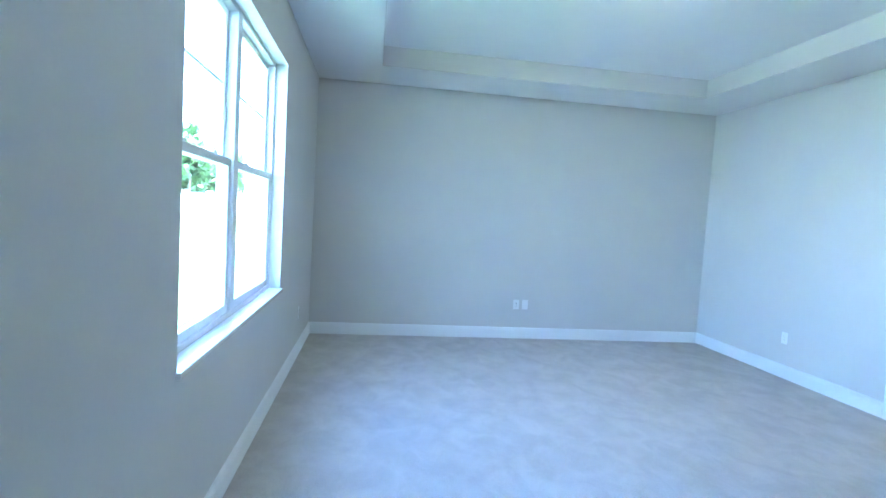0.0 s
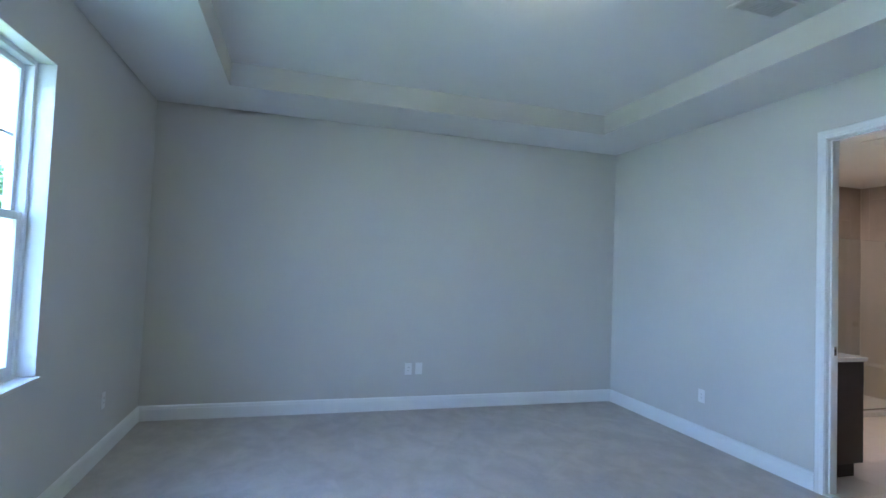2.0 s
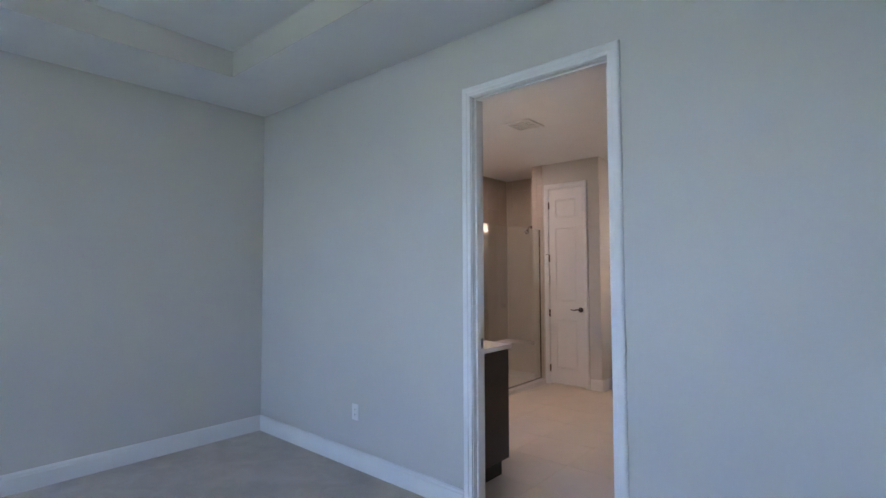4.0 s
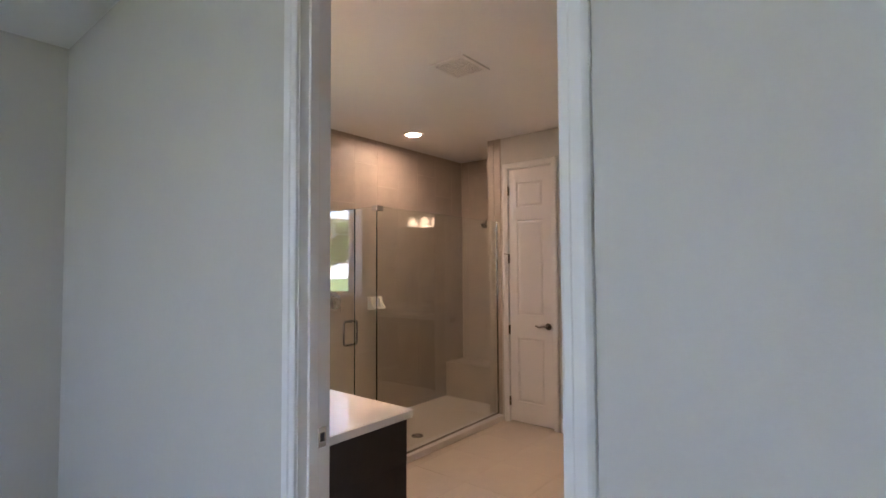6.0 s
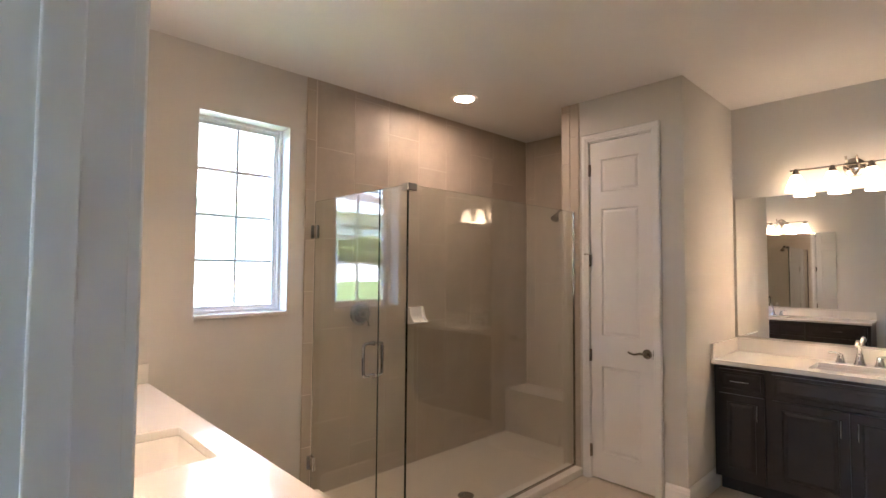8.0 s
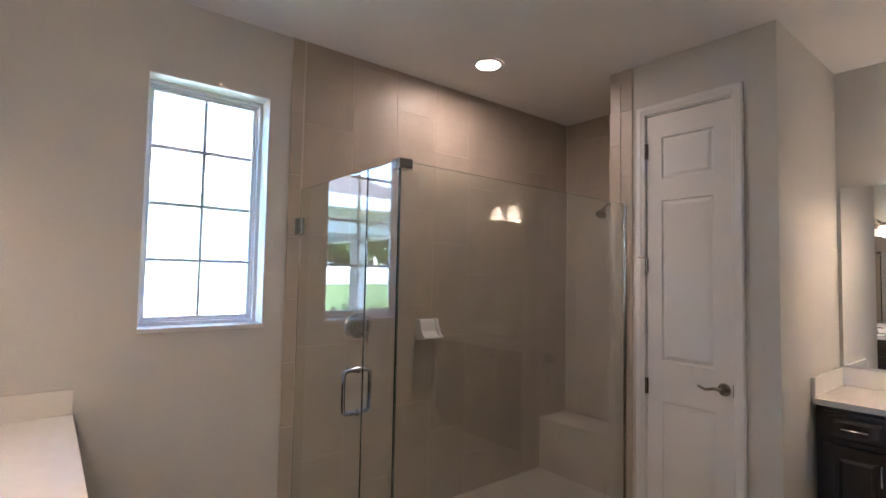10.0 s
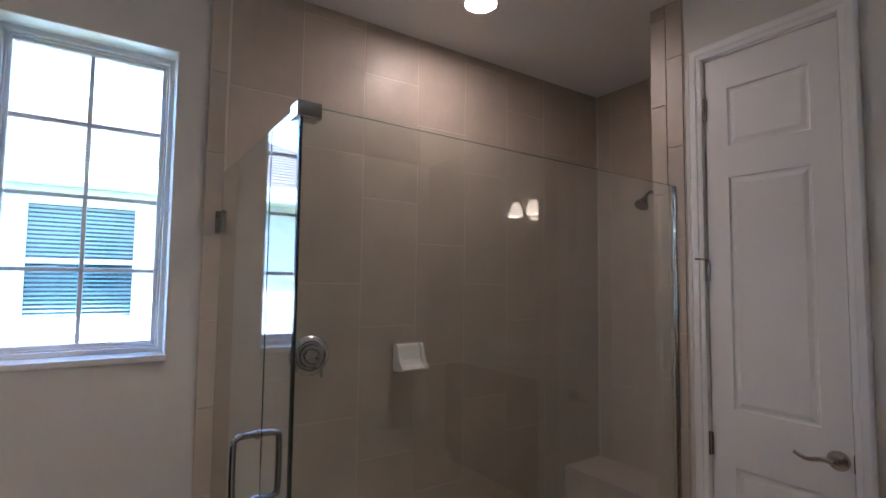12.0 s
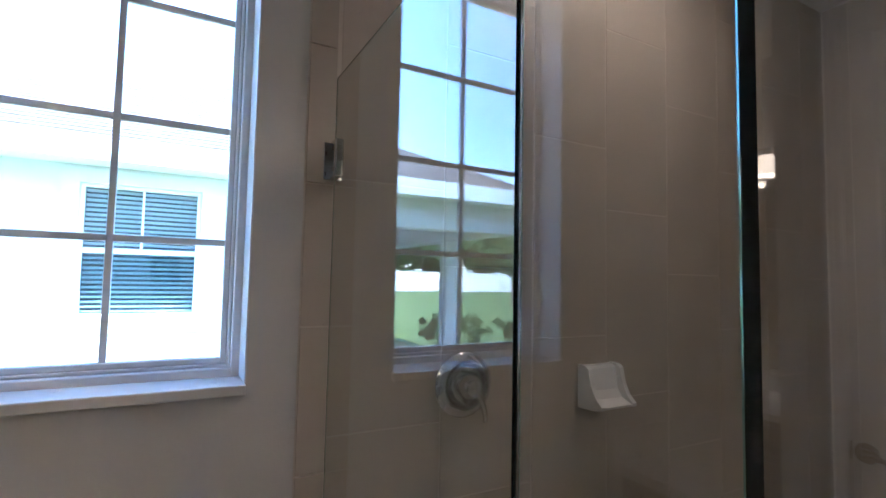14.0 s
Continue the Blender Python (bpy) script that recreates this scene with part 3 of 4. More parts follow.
def countertop(m, width, hole, side, label, depth=0.565):
    """Quartz top with a rectangular cut-out, back splash and one side splash (side: x of it, or None)."""
    c = thing("countertop", m, label, "countertop", "bathroom countertops")
    x0, x1, y0, y1 = hole
    xs, ys = [0, x0, x1, width], [-depth, y0, y1, 0]
    bm = bmesh.new()
    g = {(i, k): bm.verts.new((x, y, 0.86)) for i, x in enumerate(xs) for k, y in enumerate(ys)}
    for i in range(3):
        for k in range(3):
            if (i, k) != (1, 1):
                bm.faces.new((g[i, k], g[i + 1, k], g[i + 1, k + 1], g[i, k + 1]))
    ext = bmesh.ops.extrude_face_region(bm, geom=bm.faces[:])
    bmesh.ops.translate(bm, verts=[e for e in ext["geom"] if isinstance(e, bmesh.types.BMVert)], vec=(0, 0, 0.032))
    bmesh.ops.recalc_face_normals(bm, faces=bm.faces)
    corners = [e for e in bm.edges if len(e.link_faces) == 2 and abs(e.verts[0].co.z - e.verts[1].co.z) > 0.02 and e.link_faces[0].normal.dot(e.link_faces[1].normal) < 0.5]
    bmesh.ops.bevel(bm, geom=corners, offset=0.014, segments=4, affect="EDGES", profile=0.5)
    rims = [e for e in bm.edges if len(e.link_faces) == 2 and e.link_faces[0].normal.dot(e.link_faces[1].normal) < 0.3]
    bmesh.ops.bevel(bm, geom=rims, offset=0.003, segments=2, affect="EDGES", profile=0.5)
    part("slab", bm, QUARTZ, c)
    part("backsplash", box((0.001, -0.02, 0.893), (width - 0.001, -0.001, 0.995), 0.002), QUARTZ, c)
    if side is not None:
        a, b = (0.001, 0.02) if side == 0 else (width - 0.02, width - 0.001)
        part("side_splash", box((a, -depth + 0.003, 0.893), (b, -0.021, 0.995), 0.002), QUARTZ, c)
    return c


def rounded_rect(w, d, r, n=5):
    pts = []
    for cx, cy, a0 in ((w / 2 - r, d / 2 - r, 0), (-w / 2 + r, d / 2 - r, 90), (-w / 2 + r, -d / 2 + r, 180), (w / 2 - r, -d / 2 + r, 270)):
        for i in range(n + 1):
            a = radians(a0 + 90 * i / n)
            pts.append((cx + r * math.cos(a), cy + r * math.sin(a)))
    return pts


def sink(m, w, d):
    s = thing("sink", m, "white ceramic rectangular undermount sink", "sink", "bathroom sinks")
    bm = bmesh.new()
    rings = []
    for k, (dw, z, r) in enumerate(((0.03, 0.0, 0.03), (-0.004, 0.0, 0.022), (-0.012, -0.02, 0.025), (-0.03, -0.09, 0.04), (-0.06, -0.125, 0.06), (-0.12, -0.138, 0.06), (-0.2, -0.14, 0.03))):
        rings.append([bm.verts.new((x, y, z)) for x, y in rounded_rect(w + dw, d + dw, r)])
    for a, b in zip(rings, rings[1:]):
        for i in range(len(a)):
            bm.faces.new((a[i], a[(i + 1) % len(a)], b[(i + 1) % len(a)], b[i]))
    bm.faces.new(rings[-1])
    outer = [bm.verts.new((x, y, -0.17)) for x, y in rounded_rect(w + 0.03, d + 0.03, 0.03)]
    for i in range(len(outer)):
        bm.faces.new((rings[0][i], rings[0][(i + 1) % len(outer)], outer[(i + 1) % len(outer)], outer[i]))
    bm.faces.new(outer)
    part("basin", bm, CERAMIC, s, "", True)
    part("drain", revolve([(0.001, -0.139), (0.022, -0.139), (0.020, -0.135), (0.001, -0.134)], "Z", 20), CHROME, s, "chrome drain", True)
    part("overflow", revolve([(0.001, -0.004), (0.012, -0.004), (0.012, 0.0), (0.001, 0.0)], "Y", 16, (0, -d / 2 + 0.022, -0.055)), NICKEL, s, "", True)
    return s


def faucet(m):
    f = thing("faucet", m, "chrome two-handle faucet with an arched spout", "faucet", "bathroom faucets")
    part("base", revolve([(0.001, 0.0), (0.034, 0.0), (0.034, 0.006), (0.030, 0.012), (0.024, 0.035), (0.019, 0.060), (0.021, 0.066), (0.018, 0.074), (0.001, 0.078)], "Z", 20), CHROME, f, "", True)
    part("spout", tube([(0, 0, 0.06), (0, -0.004, 0.10), (0, -0.026, 0.140), (0, -0.060, 0.156), (0, -0.092, 0.148), (0, -0.112, 0.134)], 0.0145, 14, 0.0125), CHROME, f, "", True)
    part("lift_rod", revolve([(0.001, 0.076), (0.003, 0.076), (0.003, 0.115), (0.008, 0.118), (0.008, 0.132), (0.001, 0.134)], "Z", 12, (0, 0.022, 0)), CHROME, f, "", True)
    for s in (-1, 1):
        h = part("handle_base", revolve([(0.001, 0.0), (0.030, 0.0), (0.030, 0.006), (0.026, 0.011), (0.020, 0.034), (0.015, 0.052), (0.017, 0.058), (0.010, 0.064), (0.001, 0.065)], "Z", 18, (s * 0.10, 0, 0)), CHROME, f, "", True)
        part("handle", tube([(s * 0.10, 0, 0.058), (s * 0.125, -0.004, 0.068), (s * 0.165, -0.006, 0.066)], 0.008, 10, 0.006), CHROME, h, "", True)
    return f


def vanity_light(m):
    v = thing("vanity_light", m, "brushed nickel four-shade vanity light, lit", "wall lamp", "vanity lights")
    bm = revolve([(0.001, 0.0), (0.062, 0.0), (0.060, -0.012), (0.045, -0.02), (0.001, -0.022)], "Y", 28)
    part("back_plate", bm, NICKEL, v, "", True)
    part("bar", tube([(-0.34, -0.135, 0.0), (0.34, -0.135, 0.0)], 0.007, 10, steps=1), NICKEL, v, "", True)
    for s in (-1, 1):
        part("arm", tube([(s * 0.028, -0.015, 0.0), (s * 0.028, -0.06, 0.005), (s * 0.028, -0.115, 0.025), (s * 0.028, -0.14, 0.055)], 0.006, 8), NICKEL, v, "", True)
    for k in range(4):
        x = (k - 1.5) * 0.203
        so = part("socket", revolve([(0.001, 0.012), (0.010, 0.010), (0.022, -0.022), (0.024, -0.036), (0.001, -0.036)], "Z", 18, (x, -0.135, 0)), NICKEL, v, "", True)
        part("shade", revolve([(0.020, -0.030), (0.030, -0.038), (0.046, -0.075), (0.060, -0.120), (0.066, -0.150), (0.062, -0.150), (0.056, -0.120), (0.040, -0.075), (0.02, -0.04)], "Z", 28, (x, -0.135, 0)), SHADE, so, "glowing frosted bell shade", True)
        part("bulb", revolve([(0.001, -0.045), (0.010, -0.05), (0.012, -0.075), (0.022, -0.098), (0.025, -0.115), (0.020, -0.132), (0.001, -0.140)], "Z", 16, (x, -0.135, 0)), BULB, so, "", True)
    return v


RV = pose(EX, CY0, 0, 0, 0, -90)
LV = pose(PX, 4.072, 0, 0, 0, 90)
vanity(RV, 1.50, [("drawer", 0.045, 0.315), ("sink", 0.36, 1.14), ("drawer", 1.185, 1.455)], "dark espresso vanity cabinet with drawers and panelled doors")
vanity(LV, 2.226, [("drawer", 0.045, 0.63), ("sink", 0.67, 1.556), ("drawer", 1.60, 2.18)], "long dark espresso vanity cabinet beside the doorway", 0.553)
countertop(RV, 1.50, (0.535, 0.965, -0.46, -0.14), 0, "white quartz countertop with back and side splash")
countertop(LV, 2.226, (0.91, 1.322, -0.484, -0.164), 2.226, "long white quartz countertop with back and side splash", 0.588)
sink(RV @ pose(0.75, -0.30, 0.8595), 0.43, 0.32)
sink(LV @ pose(1.116, -0.324, 0.8595), 0.412, 0.32)
faucet(RV @ pose(0.75, -0.075, 0.8925))
faucet(LV @ pose(1.125, -0.105, 0.8925))
vanity_light(RV @ pose(0.745, -0.001, 2.215))
vanity_light(LV @ pose(1.02, -0.001, 2.215))
for m, x0, x1, lab in ((RV, 0.02, 1.49, "frameless wall mirror above the vanity"), (LV, 0.40, 2.02, "wide frameless wall mirror above the long vanity")):
    mi = thing("mirror", m @ pose((x0 + x1) / 2, -0.001, 1.009), lab, "mirror", "vanity mirrors")
    part("mirror_glass", box(((x0 - x1) / 2, -0.006, 0.0), ((x1 - x0) / 2, 0.0, 1.057), 0.0012), MIRROR, mi)


# ---- outlets ----
def outlet(m, label, blank=False):
    o = thing("outlet", m, label, "outlet", "wall outlets")
    part("cover_plate", box((-0.036, -0.006, -0.058), (0.036, 0.0, 0.058), 0.003), PLATE, o)
    s = part("socket_insert", box((-0.0165, -0.008, -0.033), (0.0165, -0.0055, 0.033), 0.001), PLATE, o)
    if not blank:
        for z in (-0.017, 0.017):
            for x in (-0.006, 0.006):
                part("slot", box((x - 0.001, -0.0085, z - 0.003), (x + 0.001, -0.0078, z + 0.005)), HOLE, s)
            part("ground_hole", revolve([(0.0003, -0.0085), (0.002, -0.0085), (0.002, -0.0078), (0.0003, -0.0078)], "Y", 10, (0, 0, z - 0.008)), HOLE, s)


outlet(pose(2.405, YN, 0.408), "white electrical outlet on the bedroom end wall")
outlet(pose(2.515, YN, 0.410), "white blank cable plate on the bedroom end wall", True)
outlet(pose(BX1, 4.965, 0.397, 0, 0, -90), "white electrical outlet low on the bedroom wall")
outlet(pose(0, 5.425, 0.41, 0, 0, 90), "white electrical outlet below the window side")
outlet(pose(4.985, YN, 1.165), "white outlet above the vanity splash")

# ---- ceiling fixtures ----
dome = thing("ceiling_light", pose(2.40, 3.56, TRAY), "lit flush-mount dome light with nickel rim", "ceiling light")
part("rim", revolve([(0.001, 0.0), (0.150, 0.0), (0.165, -0.02), (0.168, -0.04), (0.150, -0.048), (0.001, -0.048)], "Z", 40), NICKEL, dome, "", True)
part("shade", revolve([(0.150, -0.046), (0.140, -0.075), (0.105, -0.105), (0.055, -0.122), (0.001, -0.127)], "Z", 40), DOME, dome, "glowing frosted glass bowl", True)
part("finial", revolve([(0.001, -0.124), (0.010, -0.126), (0.006, -0.134), (0.009, -0.142), (0.001, -0.150)], "Z", 14), NICKEL, dome, "", True)


def grille(m, w, d, slats, label, name, category):
    g = thing(name, m, label, category)
    bm = bmesh.new()
    f = 0.028
    box((-w / 2, -d / 2, -0.012), (-w / 2 + f, d / 2, 0), 0.003, bm)
    box((w / 2 - f, -d / 2, -0.012), (w / 2, d / 2, 0), 0.003, bm)
    box((-w / 2 + f, -d / 2, -0.012), (w / 2 - f, -d / 2 + f, 0), 0.003, bm)
    box((-w / 2 + f, d / 2 - f, -0.012), (w / 2 - f, d / 2, 0), 0.003, bm)
    part("frame", bm, PLATE, g)
    part("backing", box((-w / 2 + f, -d / 2 + f, -0.003), (w / 2 - f, d / 2 - f, -0.001)), HOLE, g)
    for i in range(slats):
        y = -d / 2 + f + (i + 0.5) * (d - 2 * f) / slats
        part("slat", box((-w / 2 + f, y - 0.0032, -0.012), (w / 2 - f, y + 0.0032, -0.004)), PLATE, g)


grille(pose(3.78, 3.53, TRAY), 0.36, 0.2, 11, "white slatted air vent in the tray ceiling", "ceiling_vent", "vent")
grille(pose(6.425, 4.535, BCEIL), 0.29, 0.275, 20, "white square exhaust fan grille on the ceiling", "exhaust_fan", "vent")
can = thing("recessed_light", pose(7.404, 5.841, BCEIL), "lit round recessed ceiling light above the shower", "ceiling light")
part("trim_ring", revolve([(0.068, 0.0), (0.098, 0.0), (0.096, -0.006), (0.072, -0.010), (0.068, -0.004)], "Z", 40), PLATE, can, "", True)
part("lens", revolve([(0.001, -0.001), (0.070, -0.001), (0.069, -0.005), (0.001, -0.008)], "Z", 40), CANLENS, can, "glowing lens", True)

# ---- shower ----
structure("shower_floor", box((6.43, 5.35, -0.003), (SX, YN, 0.012)), PAN, "pale stone shower floor", "floor")
structure("shower_curb_front", box((6.36, 5.278, -0.003), (CX, 5.42, 0.052), 0.006), CURB, "low pale marble shower curb", "curb")
structure("shower_curb_side", box((6.36, 5.421, -0.003), (6.50, YN - 0.008, 0.052), 0.006), CURB, "low pale marble shower curb below the glass door", "curb")
drain = thing("floor_drain", pose(7.20, 5.62, 0.012), "round nickel shower floor drain", "drain")
part("drain_ring", revolve([(0.001, 0.0), (0.055, 0.0), (0.053, 0.004), (0.001, 0.004)], "Z", 28), NICKEL, drain, "", True)
for k in range(8):
    a = k * math.pi / 4
    part("drain_hole", revolve([(0.0005, 0.004), (0.007, 0.004), (0.007, 0.0048), (0.0005, 0.0048)], "Z", 10, (0.03 * math.cos(a), 0.03 * math.sin(a), 0)), HOLE, drain)
bench = structure("shower_bench", box((8.44, CY1, 0.0), (SX, YN, 0.40), 0.004), TILE, "tiled bench at the end of the shower", "bench")

GX, GY, GT = 6.434, 5.312, 1.945


def pane_slab(lo, hi, name, parent):
    bm = box(lo, hi, 0.001, None, 1)
    big = 0 if hi[0] - lo[0] < hi[1] - lo[1] else 1
    bm.normal_update()
    for f in bm.faces:
        f.material_index = 0 if abs(f.normal[big]) > 0.9 else 1
    ob = part(name, bm, [SHOWER_GLASS, GLASS_EDGE], parent)
    ob.visible_shadow = False
    return ob


enclosure = thing("shower_enclosure", pose(GX, GY, 0), "frameless clear glass shower enclosure with hinged door", "shower enclosure")
front_panel = pane_slab((-0.005, -0.005, 0.056), (1.655, 0.005, GT), "front_panel", enclosure)
pane_slab((-0.005, 0.006, 0.056), (0.005, 0.243, GT), "return_panel", enclosure)
gdoor = pane_slab((-0.005, 0.250, 0.068), (0.005, 0.961, GT), "glass_door", enclosure)
tagged(gdoor, "hinged clear glass door")
part("corner_clamp", box((-0.014, -0.014, GT - 0.032), (0.048, 0.044, GT + 0.008), 0.003), CHROME, enclosure, "chrome corner clamp")
part("corner_clamp", box((-0.014, -0.014, 0.053), (0.048, 0.044, 0.075), 0.003), CHROME, enclosure)
wall_channel = part("wall_channel", box((1.650, -0.011, 0.053), (1.667, 0.011, GT), 0.002), NICKEL, enclosure)
floor_channel = part("floor_channel", box((0.05, -0.010, 0.053), (1.650, 0.010, 0.066), 0.002), NICKEL, enclosure)
for ob in (front_panel, wall_channel, floor_channel):      # the fixed panel stands a little out of square
    ob.matrix_basis = pose(0, 0, 0, 0, 0, 1.15)
for z in (0.24, 1.744):
    h = part("hinge", box((-0.014, 0.921, z - 0.045), (0.014, 0.978, z + 0.045), 0.003), CHROME, enclosure, "chrome glass hinge")
    part("wall_plate", box((-0.026, 0.974, z - 0.045), (0.026, 0.980, z + 0.045), 0.001), CHROME, h)
    for dz in (-0.025, 0.025):
        part("screw", revolve([(0.0005, -0.0155), (0.005, -0.0155), (0.005, -0.0135), (0.0005, -0.0135)], "X", 10, (0, 0.941, z + dz)), NICKEL, h)
hy = 0.295
for s in (-1, 1):
    h = part("door_pull", tube([(s * 0.006, hy, 1.083), (s * 0.045, hy, 1.083), (s * 0.058, hy, 1.078), (s * 0.066, hy, 1.062), (s * 0.066, hy, 0.925), (s * 0.058, hy, 0.908), (s * 0.045, hy, 0.903), (s * 0.006, hy, 0.903)], 0.0095, 12, steps=4), CHROME, gdoor, "chrome D-shaped pull", True)
    for z in (0.903, 1.083):
        part("collar", revolve([(0.0005, s * 0.005), (0.014, s * 0.005), (0.014, s * 0.012), (0.0005, s * 0.012)], "X", 14, (0, hy, z)), CHROME, h, "", True)

valve = thing("shower_valve", pose(6.812, YN - 0.013, 1.186), "round chrome shower valve with a lever", "shower valve")
part("escutcheon", revolve([(0.001, 0.0), (0.086, 0.0), (0.087, -0.005), (0.080, -0.013), (0.066, -0.018), (0.060, -0.010), (0.052, -0.010), (0.046, -0.022), (0.001, -0.024)], "Y", 40), CHROME, valve, "", True)
kn = part("knob", revolve([(0.001, -0.016), (0.036, -0.016), (0.033, -0.045), (0.022, -0.062), (0.001, -0.066)], "Y", 28), CHROME, valve, "", True)
part("lever", tube([(0.0, -0.05, 0), (0.02, -0.056, -0.03), (0.034, -0.056, -0.065), (0.038, -0.052, -0.09)], 0.009, 10, 0.006), CHROME, kn, "", True)

soap = thing("soap_dish", pose(7.300, YN - 0.012, 1.135), "white ceramic soap dish on the tiled wall", "soap dish")
prof = [(0.0, -0.074), (0.060, -0.072), (0.092, -0.066), (0.094, -0.058), (0.080, -0.052), (0.055, -0.040), (0.038, -0.012), (0.030, 0.030), (0.026, 0.064), (0.018, 0.074), (0.0, 0.076)]
prof = [(u, v * 0.84 + 0.012) for u, v in prof]
bm = extrude_profile(prof, (-0.058, 0, 0), (0.058, 0, 0), (0, -1, 0))
part("tray", bm, CERAMIC, soap)
for s in (-1, 1):
    side = [(0.0, -0.076), (0.064, -0.074), (0.096, -0.066), (0.097, -0.054), (0.074, -0.030), (0.056, 0.010), (0.046, 0.066), (0.030, 0.078), (0.0, 0.079)]
    side = [(u, v * 0.84 + 0.012) for u, v in side]
    part("side_wall", extrude_profile(side, (s * 0.058, 0, 0), (s * 0.074, 0, 0), (0, -1, 0)), CERAMIC, soap)

shead = thing("wall_shower", pose(SX - 0.012, 5.85, 2.055, 0, 0, 90), "small nickel shower head on a bent arm", "shower head")
part("arm_flange", revolve([(0.001, 0.0), (0.028, 0.0), (0.024, 0.008), (0.001, 0.01)], "Y", 20), NICKEL, shead, "", True)
part("arm", tube([(0, 0.0, 0), (0, 0.06, 0.006), (0, 0.10, -0.012), (0, 0.125, -0.04)], 0.009, 10), NICKEL, shead, "", True)
hd = revolve([(0.001, 0.02), (0.014, 0.018), (0.018, -0.005), (0.038, -0.035), (0.040, -0.048), (0.001, -0.050)], "Z", 24)
bmesh.ops.rotate(hd, verts=hd.verts, cent=(0, 0, 0), matrix=Matrix.Rotation(radians(38), 3, "X"))
bmesh.ops.translate(hd, verts=hd.verts, vec=(0, 0.133, -0.05))
part("spray_head", hd, NICKEL, shead, "", True)

# ---- outdoors ----
bm = bmesh.new()
gx = [-900, -120, -60, -30, -15, -5, 5, 15, 30, 60, 120, 900]
gy = [-900, -60, -10, 0, 8, 14, 18, 22, 26, 30, 36, 42, 50, 80, 900]
gv = {}
for i, x in enumerate(gx):
    for k, y in enumerate(gy):
        u = min(max((y - 16) / 28, 0), 1)
        gv[i, k] = bm.verts.new((x, y, -0.16 + 0.50 * u * u * (3 - 2 * u)))
for i in range(len(gx) - 1):
    for k in range(len(gy) - 1):
        bm.faces.new((gv[i, k], gv[i + 1, k], gv[i + 1, k + 1], gv[i, k + 1]))
structure("ground", bm, GRASS, "mown green lawn rising gently to a far wall", "lawn", True)

NY = 10.95
house = thing("neighbour_house", pose(4.3, NY, -0.16), "white stucco neighbouring house with shingle roof and covered patio", "house")
nbm = bmesh.new()
wb = wall_boxes("y", 0.0, 0.2, 0.0, 20.0, 0.0, 2.75, [(0.985, 2.035, 1.19, 2.50)])
join(nbm, wb)
box((0.0, 0.2, 0.0), (0.2, 9.0, 2.75), 0, nbm)
part("wall", nbm, STUCCO, house)
part("window_band", frame_ring(0.84, 2.18, 1.04, 2.64, -0.025, -0.001, 0.14), STUCCO, house)
nw = part("window", frame_ring(0.985, 2.035, 1.19, 2.50, 0.03, 0.10, 0.035), VINYL, house)
part("meeting_rail", box((1.02, 0.035, 1.82), (2.00, 0.095, 1.87), 0.003), VINYL, nw)
part("muntin", box((1.50, 0.055, 1.87), (1.52, 0.07, 2.465)), VINYL, nw)
for a, b, pane_glass in ((1.225, 1.82, SCREEN_GLASS), (1.87, 2.465, PANE)):
    pn = part("pane", box((1.02, 0.06, a), (2.00, 0.064, b)), pane_glass, nw)
    pn.visible_shadow = False
# no room behind the blinds: a dark sheet gives its shade
part("room_backing", box((0.97, 0.199, 1.17), (2.05, 0.21, 2.52)), UNLIT_ROOM, nw)
slat_bm = box((-0.49, -0.022, -0.0012), (0.49, 0.022, 0.0012))
bmesh.ops.rotate(slat_bm, verts=slat_bm.verts, cent=(0, 0, 0), matrix=Matrix.Rotation(radians(-32), 3, "X"))
first = part("slat", slat_bm, SLAT, nw)
first.location = (1.51, 0.13, 1.245)
for i in range(1, 26):
    s = new("slat", first.data)
    s.parent = nw
    s.location = (1.51, 0.13, 1.245 + i * 0.0480)
# eave, fascia and hip roof over house and patio
RX0, RX1, RY0, RY1, RZ = -2.15, 20.6, -0.42, 9.6, 2.70
part("soffit", box((RX0, RY0, RZ - 0.03), (RX1, RY1, RZ)), SOFFITM, house)
part("fascia", box((RX0, RY0 - 0.03, RZ - 0.05), (RX1, RY0, RZ + 0.15), 0.004), FASCIA, house)
part("fascia", box((RX0 - 0.03, RY0 - 0.03, RZ - 0.05), (RX0, RY1, RZ + 0.15), 0.004), FASCIA, house)
half = (RY1 - RY0) / 2
rise, zb = half * 0.5, RZ + 0.14
roof_bm = bmesh.new()
c = [roof_bm.verts.new(p) for p in ((RX0, RY0, zb), (RX1, RY0, zb), (RX1, RY1, zb), (RX0, RY1, zb), (RX0 + half, RY0 + half, zb + rise), (RX1 - half, RY0 + half, zb + rise))]
for f in ((0, 1, 5, 4), (1, 2, 5), (2, 3, 4, 5), (3, 0, 4), (3, 2, 1, 0)):
    roof_bm.faces.new([c[i] for i in f])
roof = part("roof", roof_bm, SHINGLE, house)
